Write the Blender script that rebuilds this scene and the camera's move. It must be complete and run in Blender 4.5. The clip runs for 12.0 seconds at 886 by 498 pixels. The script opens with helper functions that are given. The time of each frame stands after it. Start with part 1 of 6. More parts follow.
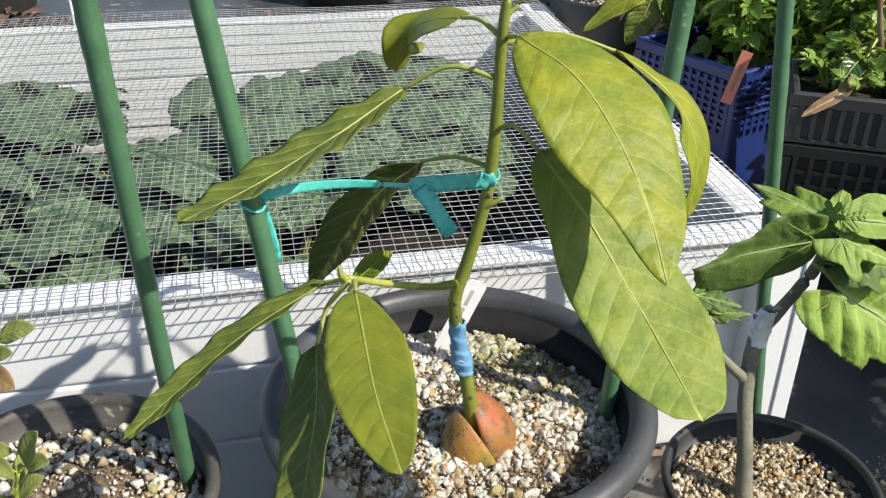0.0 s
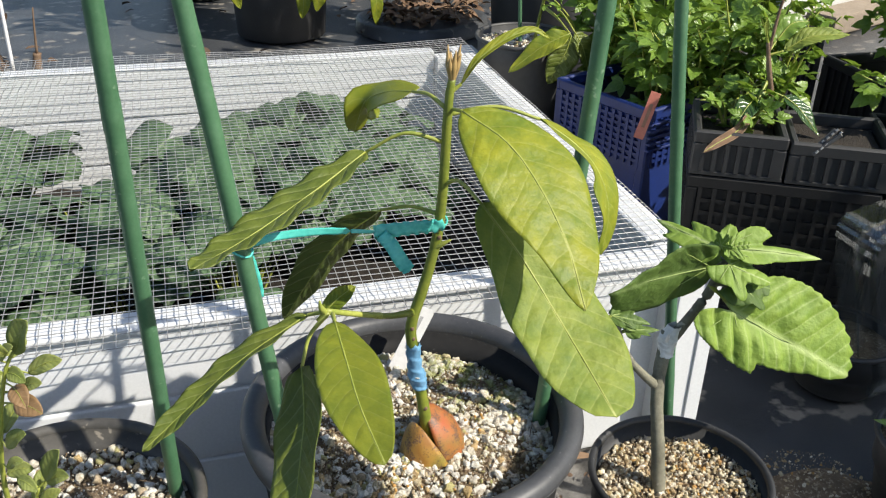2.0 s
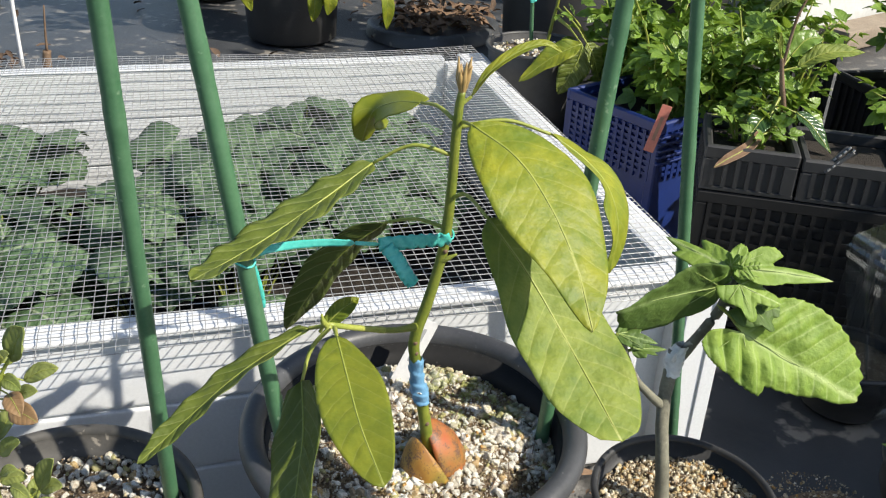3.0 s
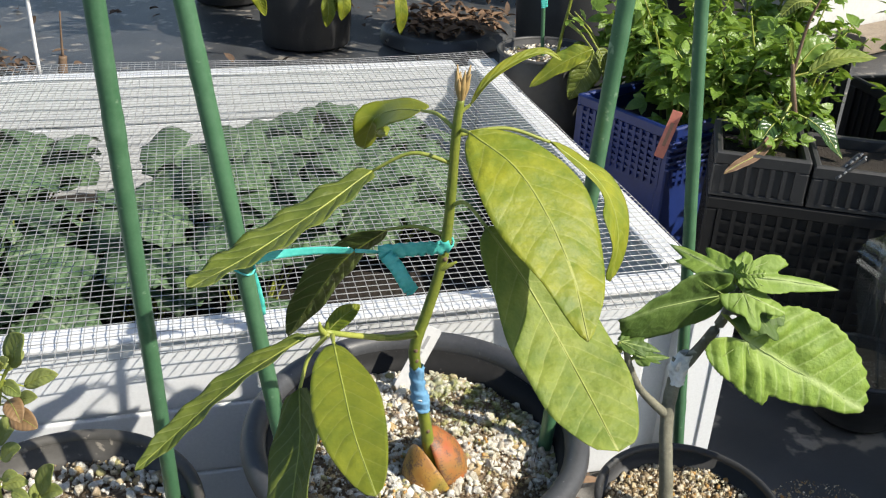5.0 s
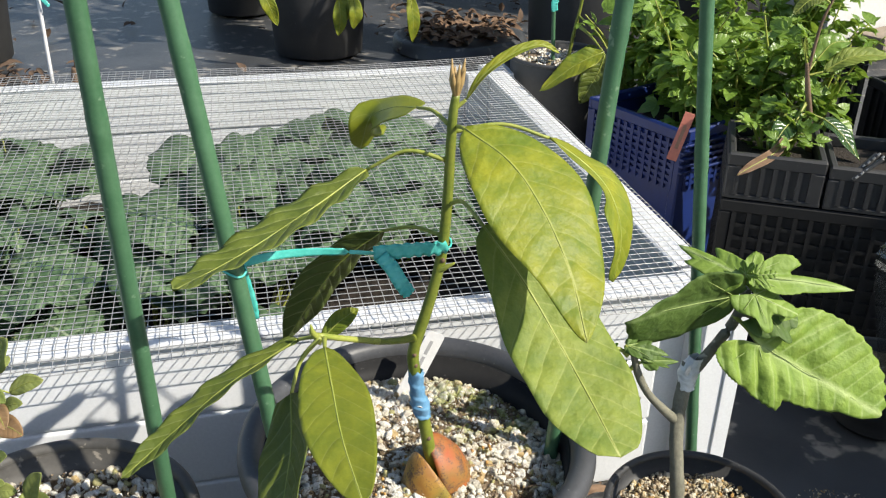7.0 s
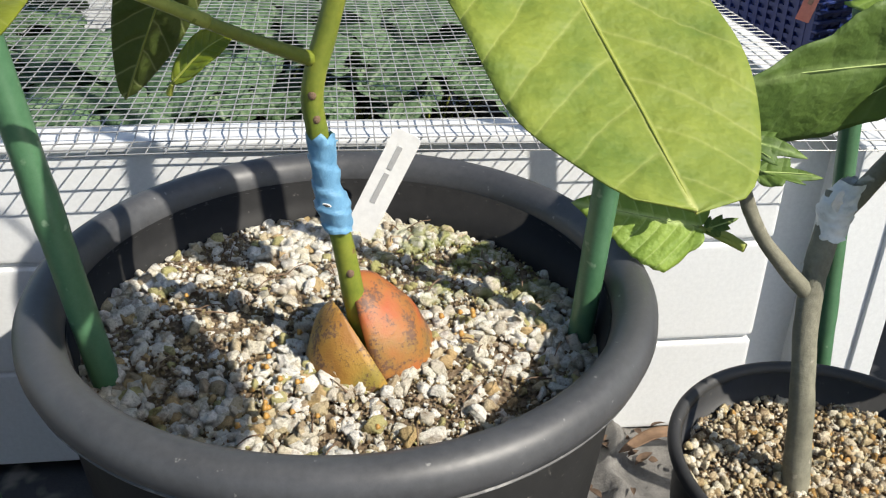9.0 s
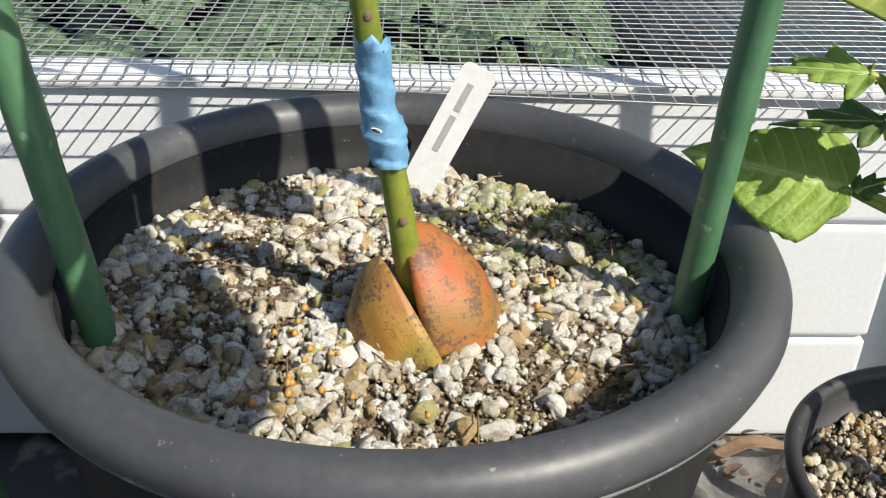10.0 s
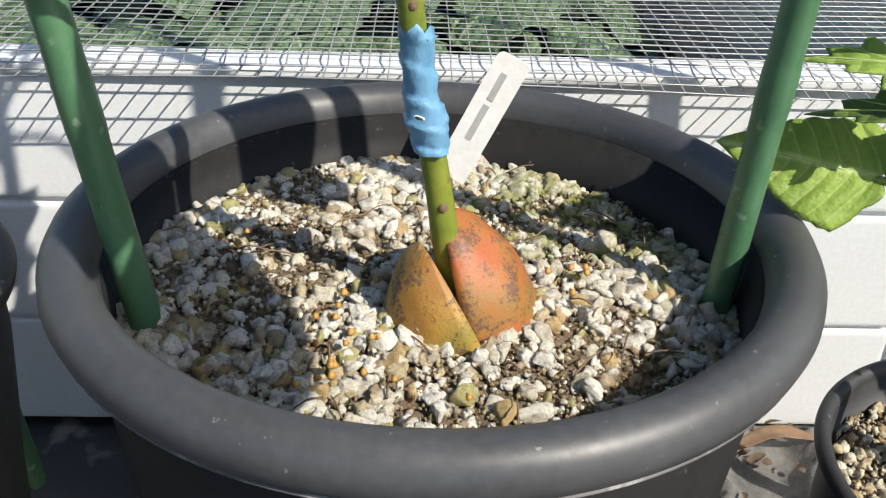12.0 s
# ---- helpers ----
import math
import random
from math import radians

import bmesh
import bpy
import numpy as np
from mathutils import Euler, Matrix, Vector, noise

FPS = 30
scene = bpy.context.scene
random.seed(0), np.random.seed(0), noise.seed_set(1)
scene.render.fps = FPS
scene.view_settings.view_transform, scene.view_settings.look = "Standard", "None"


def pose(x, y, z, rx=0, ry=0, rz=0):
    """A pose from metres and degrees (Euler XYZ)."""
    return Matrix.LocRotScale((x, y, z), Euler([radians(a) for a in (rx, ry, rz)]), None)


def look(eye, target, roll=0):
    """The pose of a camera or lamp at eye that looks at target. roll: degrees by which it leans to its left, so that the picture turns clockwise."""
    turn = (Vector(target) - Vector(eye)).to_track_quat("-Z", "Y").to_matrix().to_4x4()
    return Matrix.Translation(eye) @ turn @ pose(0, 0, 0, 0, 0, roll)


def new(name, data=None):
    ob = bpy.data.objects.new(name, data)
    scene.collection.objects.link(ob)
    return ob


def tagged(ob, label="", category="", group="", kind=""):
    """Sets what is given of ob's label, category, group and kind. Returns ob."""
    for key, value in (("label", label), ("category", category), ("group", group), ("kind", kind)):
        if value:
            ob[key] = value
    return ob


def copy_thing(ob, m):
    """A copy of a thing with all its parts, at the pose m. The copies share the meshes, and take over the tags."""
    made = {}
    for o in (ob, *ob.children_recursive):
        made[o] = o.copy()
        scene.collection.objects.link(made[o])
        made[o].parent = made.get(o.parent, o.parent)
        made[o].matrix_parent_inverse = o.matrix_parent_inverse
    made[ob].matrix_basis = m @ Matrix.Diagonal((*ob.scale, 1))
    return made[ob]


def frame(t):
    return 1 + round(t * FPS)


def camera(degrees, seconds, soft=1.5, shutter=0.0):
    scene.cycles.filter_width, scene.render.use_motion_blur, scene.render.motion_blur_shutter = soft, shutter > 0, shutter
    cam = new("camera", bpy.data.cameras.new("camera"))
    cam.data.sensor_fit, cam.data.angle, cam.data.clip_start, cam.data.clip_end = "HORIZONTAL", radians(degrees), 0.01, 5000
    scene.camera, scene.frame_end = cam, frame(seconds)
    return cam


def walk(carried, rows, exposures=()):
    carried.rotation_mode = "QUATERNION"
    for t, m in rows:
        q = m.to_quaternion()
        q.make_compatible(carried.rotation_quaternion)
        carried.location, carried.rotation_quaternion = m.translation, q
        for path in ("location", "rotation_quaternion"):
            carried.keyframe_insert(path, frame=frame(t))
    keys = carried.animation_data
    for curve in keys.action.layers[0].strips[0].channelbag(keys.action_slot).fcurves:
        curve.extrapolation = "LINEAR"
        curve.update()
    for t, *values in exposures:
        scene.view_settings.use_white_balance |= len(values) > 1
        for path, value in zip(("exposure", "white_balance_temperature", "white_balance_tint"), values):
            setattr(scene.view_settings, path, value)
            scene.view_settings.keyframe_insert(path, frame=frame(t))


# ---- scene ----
cam = camera(52.0, 12.0, 1.2)
PATH = [
    (0, (0.0071, 0.0111, 0.7406), (0.0190, 1.3841, -0.0407), 0.5),
    (0.5, (-0.0284, -0.0403, 0.7667), (0.0498, 1.3319, -0.0123), 0.7),
    (1, (-0.0253, -0.0727, 0.7967), (0.0972, 1.3051, 0.0327), 1.2),
    (1.5, (-0.0174, -0.0829, 0.8125), (0.1193, 1.2980, 0.0572), 1.4),
    (2, (-0.0174, -0.0869, 0.8085), (0.1185, 1.2988, 0.0612), 1.6),
    (2.5, (-0.0221, -0.0774, 0.8085), (0.1122, 1.3106, 0.0667), 2.2),
    (3, (-0.0166, -0.0727, 0.8093), (0.1098, 1.3177, 0.0691), 2.8),
    (5, (-0.0032, -0.0719, 0.8125), (0.0940, 1.3233, 0.0770), 2.4),
    (5.5, (-0.0016, -0.0727, 0.8093), (0.0877, 1.3256, 0.0786), 2.1),
    (6, (-0.0055, -0.0695, 0.8070), (0.0790, 1.3327, 0.0825), 2),
    (6.5, (0.0079, -0.0592, 0.8093), (0.0798, 1.3454, 0.0888), 1.7),
    (6.7, (0.0118, -0.0585, 0.8077), (0.0806, 1.3470, 0.0888), 1.5),
    (8.3, (0.0506, 0.0561, 0.6252), (0.0514, 1.4560, -0.1071), 0.9),
    (8.5, (0.0806, 0.1067, 0.5873), (0.0521, 1.5042, -0.1490), 1.3),
    (8.6, (0.0864, 0.1268, 0.5742), (0.0495, 1.5197, -0.1708), 1.5),
    (9, (0.1051, 0.1935, 0.5139), (0.0040, 1.5776, -0.2422), 1.5),
    (9.2, (0.1128, 0.2225, 0.4896), (-0.0522, 1.5986, -0.2689), 1.0),
    (9.4, (0.1072, 0.2460, 0.4706), (-0.0414, 1.6206, -0.2942), 1.8),
    (9.5, (0.1074, 0.2536, 0.4641), (-0.0537, 1.6266, -0.2998), 2),
    (10, (0.0956, 0.2623, 0.4554), (-0.1114, 1.6266, -0.3141), 2),
    (10.5, (0.0964, 0.2631, 0.4499), (-0.1319, 1.6211, -0.3251), 2.1),
    (11, (0.0916, 0.2639, 0.4491), (-0.1406, 1.6163, -0.3330), 2.2),
    (11.5, (0.0972, 0.2591, 0.4467), (-0.1343, 1.6116, -0.3362), 2.2),
    (12, (0.0869, 0.2544, 0.4562), (-0.1414, 1.6077, -0.3267), 1.9),
]
walk(cam, [(t, look(eye, target, roll)) for t, eye, target, roll in PATH])

# ---- light ----
# daylight from a clear sky, the sun high to the front right of the bed
SUN_WAY = Vector((1.50, -0.79, 1.58)).normalized()
sun = new("sun", bpy.data.lights.new("sun", "SUN"))
sun.data.energy, sun.data.angle, sun.data.color = 5.0, radians(0.55), (1.0, 0.935, 0.82)
sun.matrix_world = look(SUN_WAY * 8, (0, 0, 0))
world = bpy.data.worlds.new("sky")
scene.world = world
world.use_nodes = True
sky = world.node_tree.nodes.new("ShaderNodeTexSky")
sky.sky_type, sky.sun_disc = "NISHITA", False
sky.sun_elevation, sky.sun_rotation = math.asin(SUN_WAY.z), math.atan2(SUN_WAY.x, SUN_WAY.y)
background = world.node_tree.nodes["Background"]
background.inputs["Strength"].default_value = 0.108
world.node_tree.links.new(sky.outputs[0], background.inputs["Color"])
scene.view_settings.exposure = 0.50


# ---- materials ----
def nodes_of(name):
    m = bpy.data.materials.new(name)
    m.use_nodes = True
    return m, m.node_tree.nodes, m.node_tree.links, m.node_tree.nodes["Principled BSDF"]


def noise_node(nodes, links, scale, detail=5.0, rough=0.6, coords="Object"):
    tc = nodes.new("ShaderNodeTexCoord")
    n = nodes.new("ShaderNodeTexNoise")
    n.inputs["Scale"].default_value, n.inputs["Detail"].default_value, n.inputs["Roughness"].default_value = scale, detail, rough
    links.new(tc.outputs[coords], n.inputs["Vector"])
    return n


def ramp(nodes, links, source, stops):
    r = nodes.new("ShaderNodeValToRGB")
    while len(r.color_ramp.elements) < len(stops):
        r.color_ramp.elements.new(0.5)
    for e, (p, c) in zip(r.color_ramp.elements, stops):
        e.position, e.color = p, (*c, 1)
    links.new(source, r.inputs["Fac"])
    return r


def mixed(nodes, links, a, b, fac, mode="MIX"):
    m = nodes.new("ShaderNodeMix")
    m.data_type, m.blend_type = "RGBA", mode
    if isinstance(fac, float):
        m.inputs["Factor"].default_value = fac
    else:
        links.new(fac, m.inputs["Factor"])
    for k, s in ((6, a), (7, b)):
        if isinstance(s, tuple):
            m.inputs[k].default_value = (*s, 1)
        else:
            links.new(s, m.inputs[k])
    return m.outputs[2]


def bumped(nodes, links, bsdf, source, strength, distance):
    b = nodes.new("ShaderNodeBump")
    b.inputs["Strength"].default_value, b.inputs["Distance"].default_value = strength, distance
    links.new(source, b.inputs["Height"])
    links.new(b.outputs[0], bsdf.inputs["Normal"])


def surface(name, dark, light, scale=12.0, fine=150.0, rough=0.5, bump=0.2, depth=0.001, metal=0.0, specks=None, coords="Object", spec=0.5):
    """A surface whose colour wanders between two tones at a large and a fine scale, with relief."""
    m, nodes, links, bsdf = nodes_of(name)
    a = noise_node(nodes, links, scale, 4, 0.6, coords)
    b = noise_node(nodes, links, fine, 6, 0.7, coords)
    base = ramp(nodes, links, a.outputs["Fac"], ((0.3, dark), (0.7, light))).outputs[0]
    grain = ramp(nodes, links, b.outputs["Fac"], ((0.3, tuple(0.75 * c for c in dark)), (0.72, light))).outputs[0]
    col = mixed(nodes, links, base, grain, 0.4)
    if specks:
        c = noise_node(nodes, links, specks[1], 3, 0.5, coords)
        f = ramp(nodes, links, c.outputs["Fac"], ((specks[2], (0, 0, 0)), (specks[2] + 0.08, (1, 1, 1)))).outputs[0]
        col = mixed(nodes, links, col, specks[0], f)
    links.new(col, bsdf.inputs["Base Color"])
    r = nodes.new("ShaderNodeMapRange")
    r.inputs["To Min"].default_value, r.inputs["To Max"].default_value = max(0.05, rough - 0.12), min(1.0, rough + 0.12)
    links.new(b.outputs["Fac"], r.inputs["Value"])
    links.new(r.outputs[0], bsdf.inputs["Roughness"])
    bsdf.inputs["Metallic"].default_value = metal
    bsdf.inputs["Specular IOR Level"].default_value = spec
    if bump:
        bumped(nodes, links, bsdf, b.outputs["Fac"], bump, depth)
    return m


def leaf_surface(name, dark, light, vein, veins=9.0, slant=0.9, rough=0.42, quilt=0.35, through_light=0.3, vein_width=0.06, glow=None, mottle=30.0, vein_tone=0.22):
    """A leaf blade: side veins run slanting from the midrib, and the tissue between them swells."""
    m, nodes, links, bsdf = nodes_of(name)
    uv = nodes.new("ShaderNodeTexCoord")
    xyz = nodes.new("ShaderNodeSeparateXYZ")
    links.new(uv.outputs["UV"], xyz.inputs[0])

    def calc(op, a, b=None):
        n = nodes.new("ShaderNodeMath")
        n.operation = op
        for k, s in enumerate((a, b)):
            if s is None:
                continue
            if isinstance(s, (int, float)):
                n.inputs[k].default_value = s
            else:
                links.new(s, n.inputs[k])
        return n.outputs[0]

    wob = noise_node(nodes, links, 30, 3, 0.5)
    across = calc("ABSOLUTE", calc("MULTIPLY", calc("SUBTRACT", xyz.outputs["Y"], 0.5), 2.0))
    bend = calc("MULTIPLY", calc("POWER", across, 1.25), slant)
    s = calc("MULTIPLY", calc("SUBTRACT", xyz.outputs["X"], calc("MULTIPLY", bend, 0.33)), veins)
    s = calc("ADD", s, calc("MULTIPLY", wob.outputs["Fac"], 0.5))
    s = calc("ADD", s, calc("MULTIPLY", calc("GREATER_THAN", xyz.outputs["Y"], 0.5), 0.45))
    tri = calc("MULTIPLY", calc("ABSOLUTE", calc("SUBTRACT", calc("FRACT", s), 0.5)), 2.0)
    side = calc("SUBTRACT", 1.0, calc("SMOOTH_MIN", calc("DIVIDE", tri, vein_width * 2), 1.0))
    mid = calc("SUBTRACT", 1.0, calc("MINIMUM", calc("DIVIDE", across, 0.035), 1.0))
    vmask = calc("MAXIMUM", calc("MULTIPLY", calc("MAXIMUM", side, 0.0), vein_tone), mid)
    a = noise_node(nodes, links, mottle, 4, 0.6)
    b = noise_node(nodes, links, 420, 4, 0.7)
    col = ramp(nodes, links, a.outputs["Fac"], ((0.32, dark), (0.68, light))).outputs[0]
    grain = ramp(nodes, links, b.outputs["Fac"], ((0.3, tuple(0.8 * c for c in dark)), (0.7, light))).outputs[0]
    col = mixed(nodes, links, col, grain, 0.25)
    col = mixed(nodes, links, col, vein, vmask)
    links.new(col, bsdf.inputs["Base Color"])
    bsdf.inputs["Roughness"].default_value = rough
    c = noise_node(nodes, links, 110, 3, 0.5)
    height = calc("ADD", calc("MULTIPLY", calc("SMOOTH_MIN", tri, 0.6), 0.5), calc("MULTIPLY", calc("ADD", a.outputs["Fac"], c.outputs["Fac"]), 0.9))
    bumped(nodes, links, bsdf, height, quilt, 0.0025)
    tr = nodes.new("ShaderNodeBsdfTranslucent")
    links.new(mixed(nodes, links, col, glow or tuple(min(1, 1.5 * c) for c in light), 0.6), tr.inputs["Color"])
    mix = nodes.new("ShaderNodeMixShader")
    mix.inputs[0].default_value = through_light
    links.new(bsdf.outputs[0], mix.inputs[1])
    links.new(tr.outputs[0], mix.inputs[2])
    links.new(mix.outputs[0], nodes["Material Output"].inputs["Surface"])
    return m


def stones_surface(name, stops, single):
    """Mixed stones; each takes its own tone, by object or by island, with brown dust and a mossy patch over the bed."""
    m, nodes, links, bsdf = nodes_of(name)
    geo = nodes.new("ShaderNodeNewGeometry")
    source = nodes.new("ShaderNodeObjectInfo").outputs["Random"] if single else geo.outputs["Random Per Island"]
    tone = ramp(nodes, links, source, stops)
    tone.color_ramp.interpolation = "CONSTANT"

    def world_noise(scale, detail, rough):
        n = nodes.new("ShaderNodeTexNoise")
        n.inputs["Scale"].default_value, n.inputs["Detail"].default_value, n.inputs["Roughness"].default_value = scale, detail, rough
        links.new(geo.outputs["Position"], n.inputs["Vector"])
        return n.outputs["Fac"]

    pores = ramp(nodes, links, world_noise(700, 4, 0.75), ((0.34, (0.34, 0.30, 0.24)), (0.50, (1, 1, 1)))).outputs[0]
    col = mixed(nodes, links, tone.outputs[0], pores, 0.55, "MULTIPLY")
    dirt = ramp(nodes, links, world_noise(75, 5, 0.7), ((0.51, (0, 0, 0)), (0.68, (0.8, 0.8, 0.8)))).outputs[0]
    col = mixed(nodes, links, col, (0.22, 0.145, 0.080), dirt)
    # algae grows in one damp stretch near the back of the pot
    far = nodes.new("ShaderNodeVectorMath")
    far.operation = "DISTANCE"
    links.new(geo.outputs["Position"], far.inputs[0])
    far.inputs[1].default_value = (0.088, 0.676, 0.250)
    reach = ramp(nodes, links, far.outputs["Value"], ((0.034, (0.80, 0.80, 0.80)), (0.082, (0.12, 0.12, 0.12)))).outputs[0]
    moss = ramp(nodes, links, world_noise(48, 4, 0.7), ((0.46, (0, 0, 0)), (0.58, (1, 1, 1)))).outputs[0]
    col = mixed(nodes, links, col, (0.24, 0.27, 0.055), mixed(nodes, links, reach, moss, 1.0, "MULTIPLY"))
    links.new(col, bsdf.inputs["Base Color"])
    bsdf.inputs["Roughness"].default_value = 0.95
    bsdf.inputs["Specular IOR Level"].default_value = 0.25
    bumped(nodes, links, bsdf, world_noise(820, 6, 0.85), 0.9, 0.0018)
    return m


def seed_surface(name, skin, patch, blush):
    """Seed skin: two warm tones that run into each other, dark freckles gathered in patches, fine scratches."""
    m, nodes, links, bsdf = nodes_of(name)
    wide = noise_node(nodes, links, 42, 3, 0.5)
    col = ramp(nodes, links, wide.outputs["Fac"], ((0.34, skin), (0.50, patch), (0.66, blush))).outputs[0]
    fine = noise_node(nodes, links, 560, 4, 0.75)
    gather = noise_node(nodes, links, 80, 4, 0.65)
    both = nodes.new("ShaderNodeMath")
    both.operation = "MULTIPLY"
    links.new(fine.outputs["Fac"], both.inputs[0])
    links.new(gather.outputs["Fac"], both.inputs[1])
    freckles = ramp(nodes, links, both.outputs[0], ((0.262, (0, 0, 0)), (0.325, (0.88, 0.88, 0.88)))).outputs[0]
    col = mixed(nodes, links, col, (0.085, 0.042, 0.030), freckles)
    stain = ramp(nodes, links, gather.outputs["Fac"], ((0.52, (0, 0, 0)), (0.68, (0.55, 0.55, 0.55)))).outputs[0]
    col = mixed(nodes, links, col, (0.16, 0.085, 0.055), stain)
    links.new(col, bsdf.inputs["Base Color"])
    bsdf.inputs["Roughness"].default_value = 0.50
    bumped(nodes, links, bsdf, fine.outputs["Fac"], 0.35, 0.0010)
    return m


BLACK_PLASTIC = surface("black_plastic", (0.017, 0.017, 0.018), (0.038, 0.038, 0.038), 9, 160, 0.54, 0.15, 0.0006, specks=((0.13, 0.125, 0.115), 240.0, 0.69))
# Matt black of the big pot's wall; its darkness replaces shade on two crates.
MATT_SHADE_PLASTIC = surface("matt_black_shade_plastic", (0.010, 0.010, 0.0105), (0.022, 0.022, 0.022), 9, 160, 0.62, 0.15, 0.0006, specks=((0.09, 0.087, 0.08), 240.0, 0.70), spec=0.22)
# Rim plastic: scuffs, plus the lip's sky light mixed into a paler base.
SCUFFED_SKYLIT_PLASTIC = surface("scuffed_skylit_plastic", (0.034, 0.035, 0.039), (0.074, 0.076, 0.081), 11, 220, 0.46, 0.2, 0.0006, specks=((0.18, 0.18, 0.175), 280.0, 0.70))
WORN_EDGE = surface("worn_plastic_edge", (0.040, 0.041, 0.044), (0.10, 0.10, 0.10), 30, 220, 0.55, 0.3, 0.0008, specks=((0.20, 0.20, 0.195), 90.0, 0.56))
DUSTY_PLASTIC = surface("dusty_black_plastic", (0.040, 0.038, 0.034), (0.090, 0.085, 0.076), 14, 160, 0.6, 0.2, 0.0006, specks=((0.20, 0.18, 0.15), 120.0, 0.64))
GREY_PLASTIC = surface("dark_grey_plastic", (0.035, 0.035, 0.036), (0.075, 0.074, 0.072), 7, 90, 0.5, 0.12, 0.0006)
WHITE_VINYL = surface("white_vinyl", (0.68, 0.70, 0.72), (0.75, 0.765, 0.775), 5, 260, 0.36, 0.03, 0.0003, specks=((0.50, 0.48, 0.44), 60.0, 0.77))
WALL_PAINT = surface("white_wall_paint", (0.50, 0.50, 0.48), (0.62, 0.62, 0.59), 4, 60, 0.8, 0.4, 0.002)
STAKE_GREEN = surface("green_plastic_coating", (0.048, 0.135, 0.064), (0.085, 0.185, 0.098), 30, 300, 0.38, 0.15, 0.0006, specks=((0.22, 0.32, 0.21), 95.0, 0.67))
ZINC_WIRE = surface("galvanised_wire", (0.32, 0.32, 0.32), (0.50, 0.50, 0.49), 30, 300, 0.42, 0.0, metal=0.45)
SOIL = surface("brown_potting_soil", (0.11, 0.074, 0.045), (0.33, 0.240, 0.150), 60, 420, 0.95, 1.0, 0.004, specks=((0.42, 0.34, 0.24), 240.0, 0.57))
BED_SOIL = surface("black_bed_soil", (0.012, 0.010, 0.008), (0.045, 0.034, 0.024), 20, 220, 0.95, 0.9, 0.006)
# Pale specks serve as dust and as dappled light painted on the ground.
FABRIC = surface("woven_weed_fabric", (0.026, 0.028, 0.031), (0.080, 0.083, 0.087), 6, 420, 0.40, 0.5, 0.0012, specks=((0.24, 0.22, 0.19), 21.0, 0.60))
STEM_GREEN = surface("green_stem", (0.10, 0.15, 0.018), (0.24, 0.26, 0.035), 60, 320, 0.45, 0.3, 0.0008, specks=((0.16, 0.10, 0.04), 120.0, 0.70))
PETIOLE = surface("yellow_green_leafstalk", (0.20, 0.255, 0.035), (0.37, 0.385, 0.080), 60, 320, 0.45, 0.2, 0.0005)
FIG_BARK = surface("grey_green_bark", (0.105, 0.100, 0.070), (0.250, 0.240, 0.175), 45, 260, 0.7, 0.5, 0.0015, specks=((0.40, 0.37, 0.30), 110.0, 0.64))
BROWN_TWIG = surface("brown_twig", (0.10, 0.06, 0.035), (0.24, 0.16, 0.10), 60, 300, 0.8, 0.6, 0.0015)
SEED_SKIN = seed_surface("orange_brown_seed", (0.28, 0.125, 0.024), (0.36, 0.205, 0.040), (0.24, 0.185, 0.036))
SEED_RED = seed_surface("red_brown_seed", (0.35, 0.075, 0.024), (0.32, 0.115, 0.028), (0.24, 0.140, 0.034))
BLUE_TAPE = surface("blue_stretch_tape", (0.095, 0.25, 0.42), (0.165, 0.35, 0.54), 40, 160, 0.42, 0.5, 0.0012)
PALE_TAPE = surface("clear_graft_tape", (0.60, 0.60, 0.57), (0.80, 0.80, 0.78), 60, 200, 0.3, 0.3, 0.0012)
LABEL_WHITE = surface("white_label_plastic", (0.70, 0.70, 0.70), (0.80, 0.80, 0.79), 20, 200, 0.4, 0.05, 0.0003)
INK = surface("faded_grey_ink", (0.30, 0.30, 0.31), (0.46, 0.46, 0.46), 60, 700, 0.6, 0.0)
TEAL_TIE = surface("teal_tie_tape", (0.03, 0.42, 0.36), (0.16, 0.66, 0.57), 30, 150, 0.16, 0.4, 0.001)
CRATE_BLUE = surface("blue_crate_plastic", (0.007, 0.016, 0.085), (0.012, 0.032, 0.165), 8, 120, 0.4, 0.15, 0.0008)
TAG_PINK = surface("faded_pink_plastic", (0.45, 0.13, 0.09), (0.62, 0.24, 0.17), 25, 160, 0.55, 0.1, 0.0005)
DRY_LEAF = surface("dry_brown_leaf", (0.085, 0.045, 0.024), (0.25, 0.160, 0.095), 30, 200, 0.8, 0.5, 0.001)
BRICK_RED = surface("weathered_brick", (0.22, 0.11, 0.07), (0.40, 0.25, 0.17), 20, 140, 0.9, 0.7, 0.002)
OLD_WOOD = surface("weathered_timber", (0.16, 0.12, 0.085), (0.34, 0.28, 0.21), 9, 90, 0.85, 0.7, 0.003)
AVO_LEAF = leaf_surface("avocado_leaf", (0.115, 0.185, 0.014), (0.322, 0.328, 0.018), (0.46, 0.47, 0.14), 9, 0.6, 0.56, 0.60, 0.25, 0.05, (0.42, 0.46, 0.02), 38.0, 0.26)
AVO_SMALL = leaf_surface("small_avocado_leaf", (0.170, 0.215, 0.016), (0.280, 0.300, 0.024), (0.42, 0.44, 0.12), 6, 0.6, 0.40, 0.12, 0.25, 0.05, (0.42, 0.46, 0.02))
AVO_PALE = leaf_surface("pale_avocado_leaf", (0.118, 0.185, 0.024), (0.260, 0.308, 0.045), (0.46, 0.48, 0.16), 10, 0.6, 0.66, 0.8, 0.22, 0.06, (0.36, 0.44, 0.03), 42.0, 0.26)
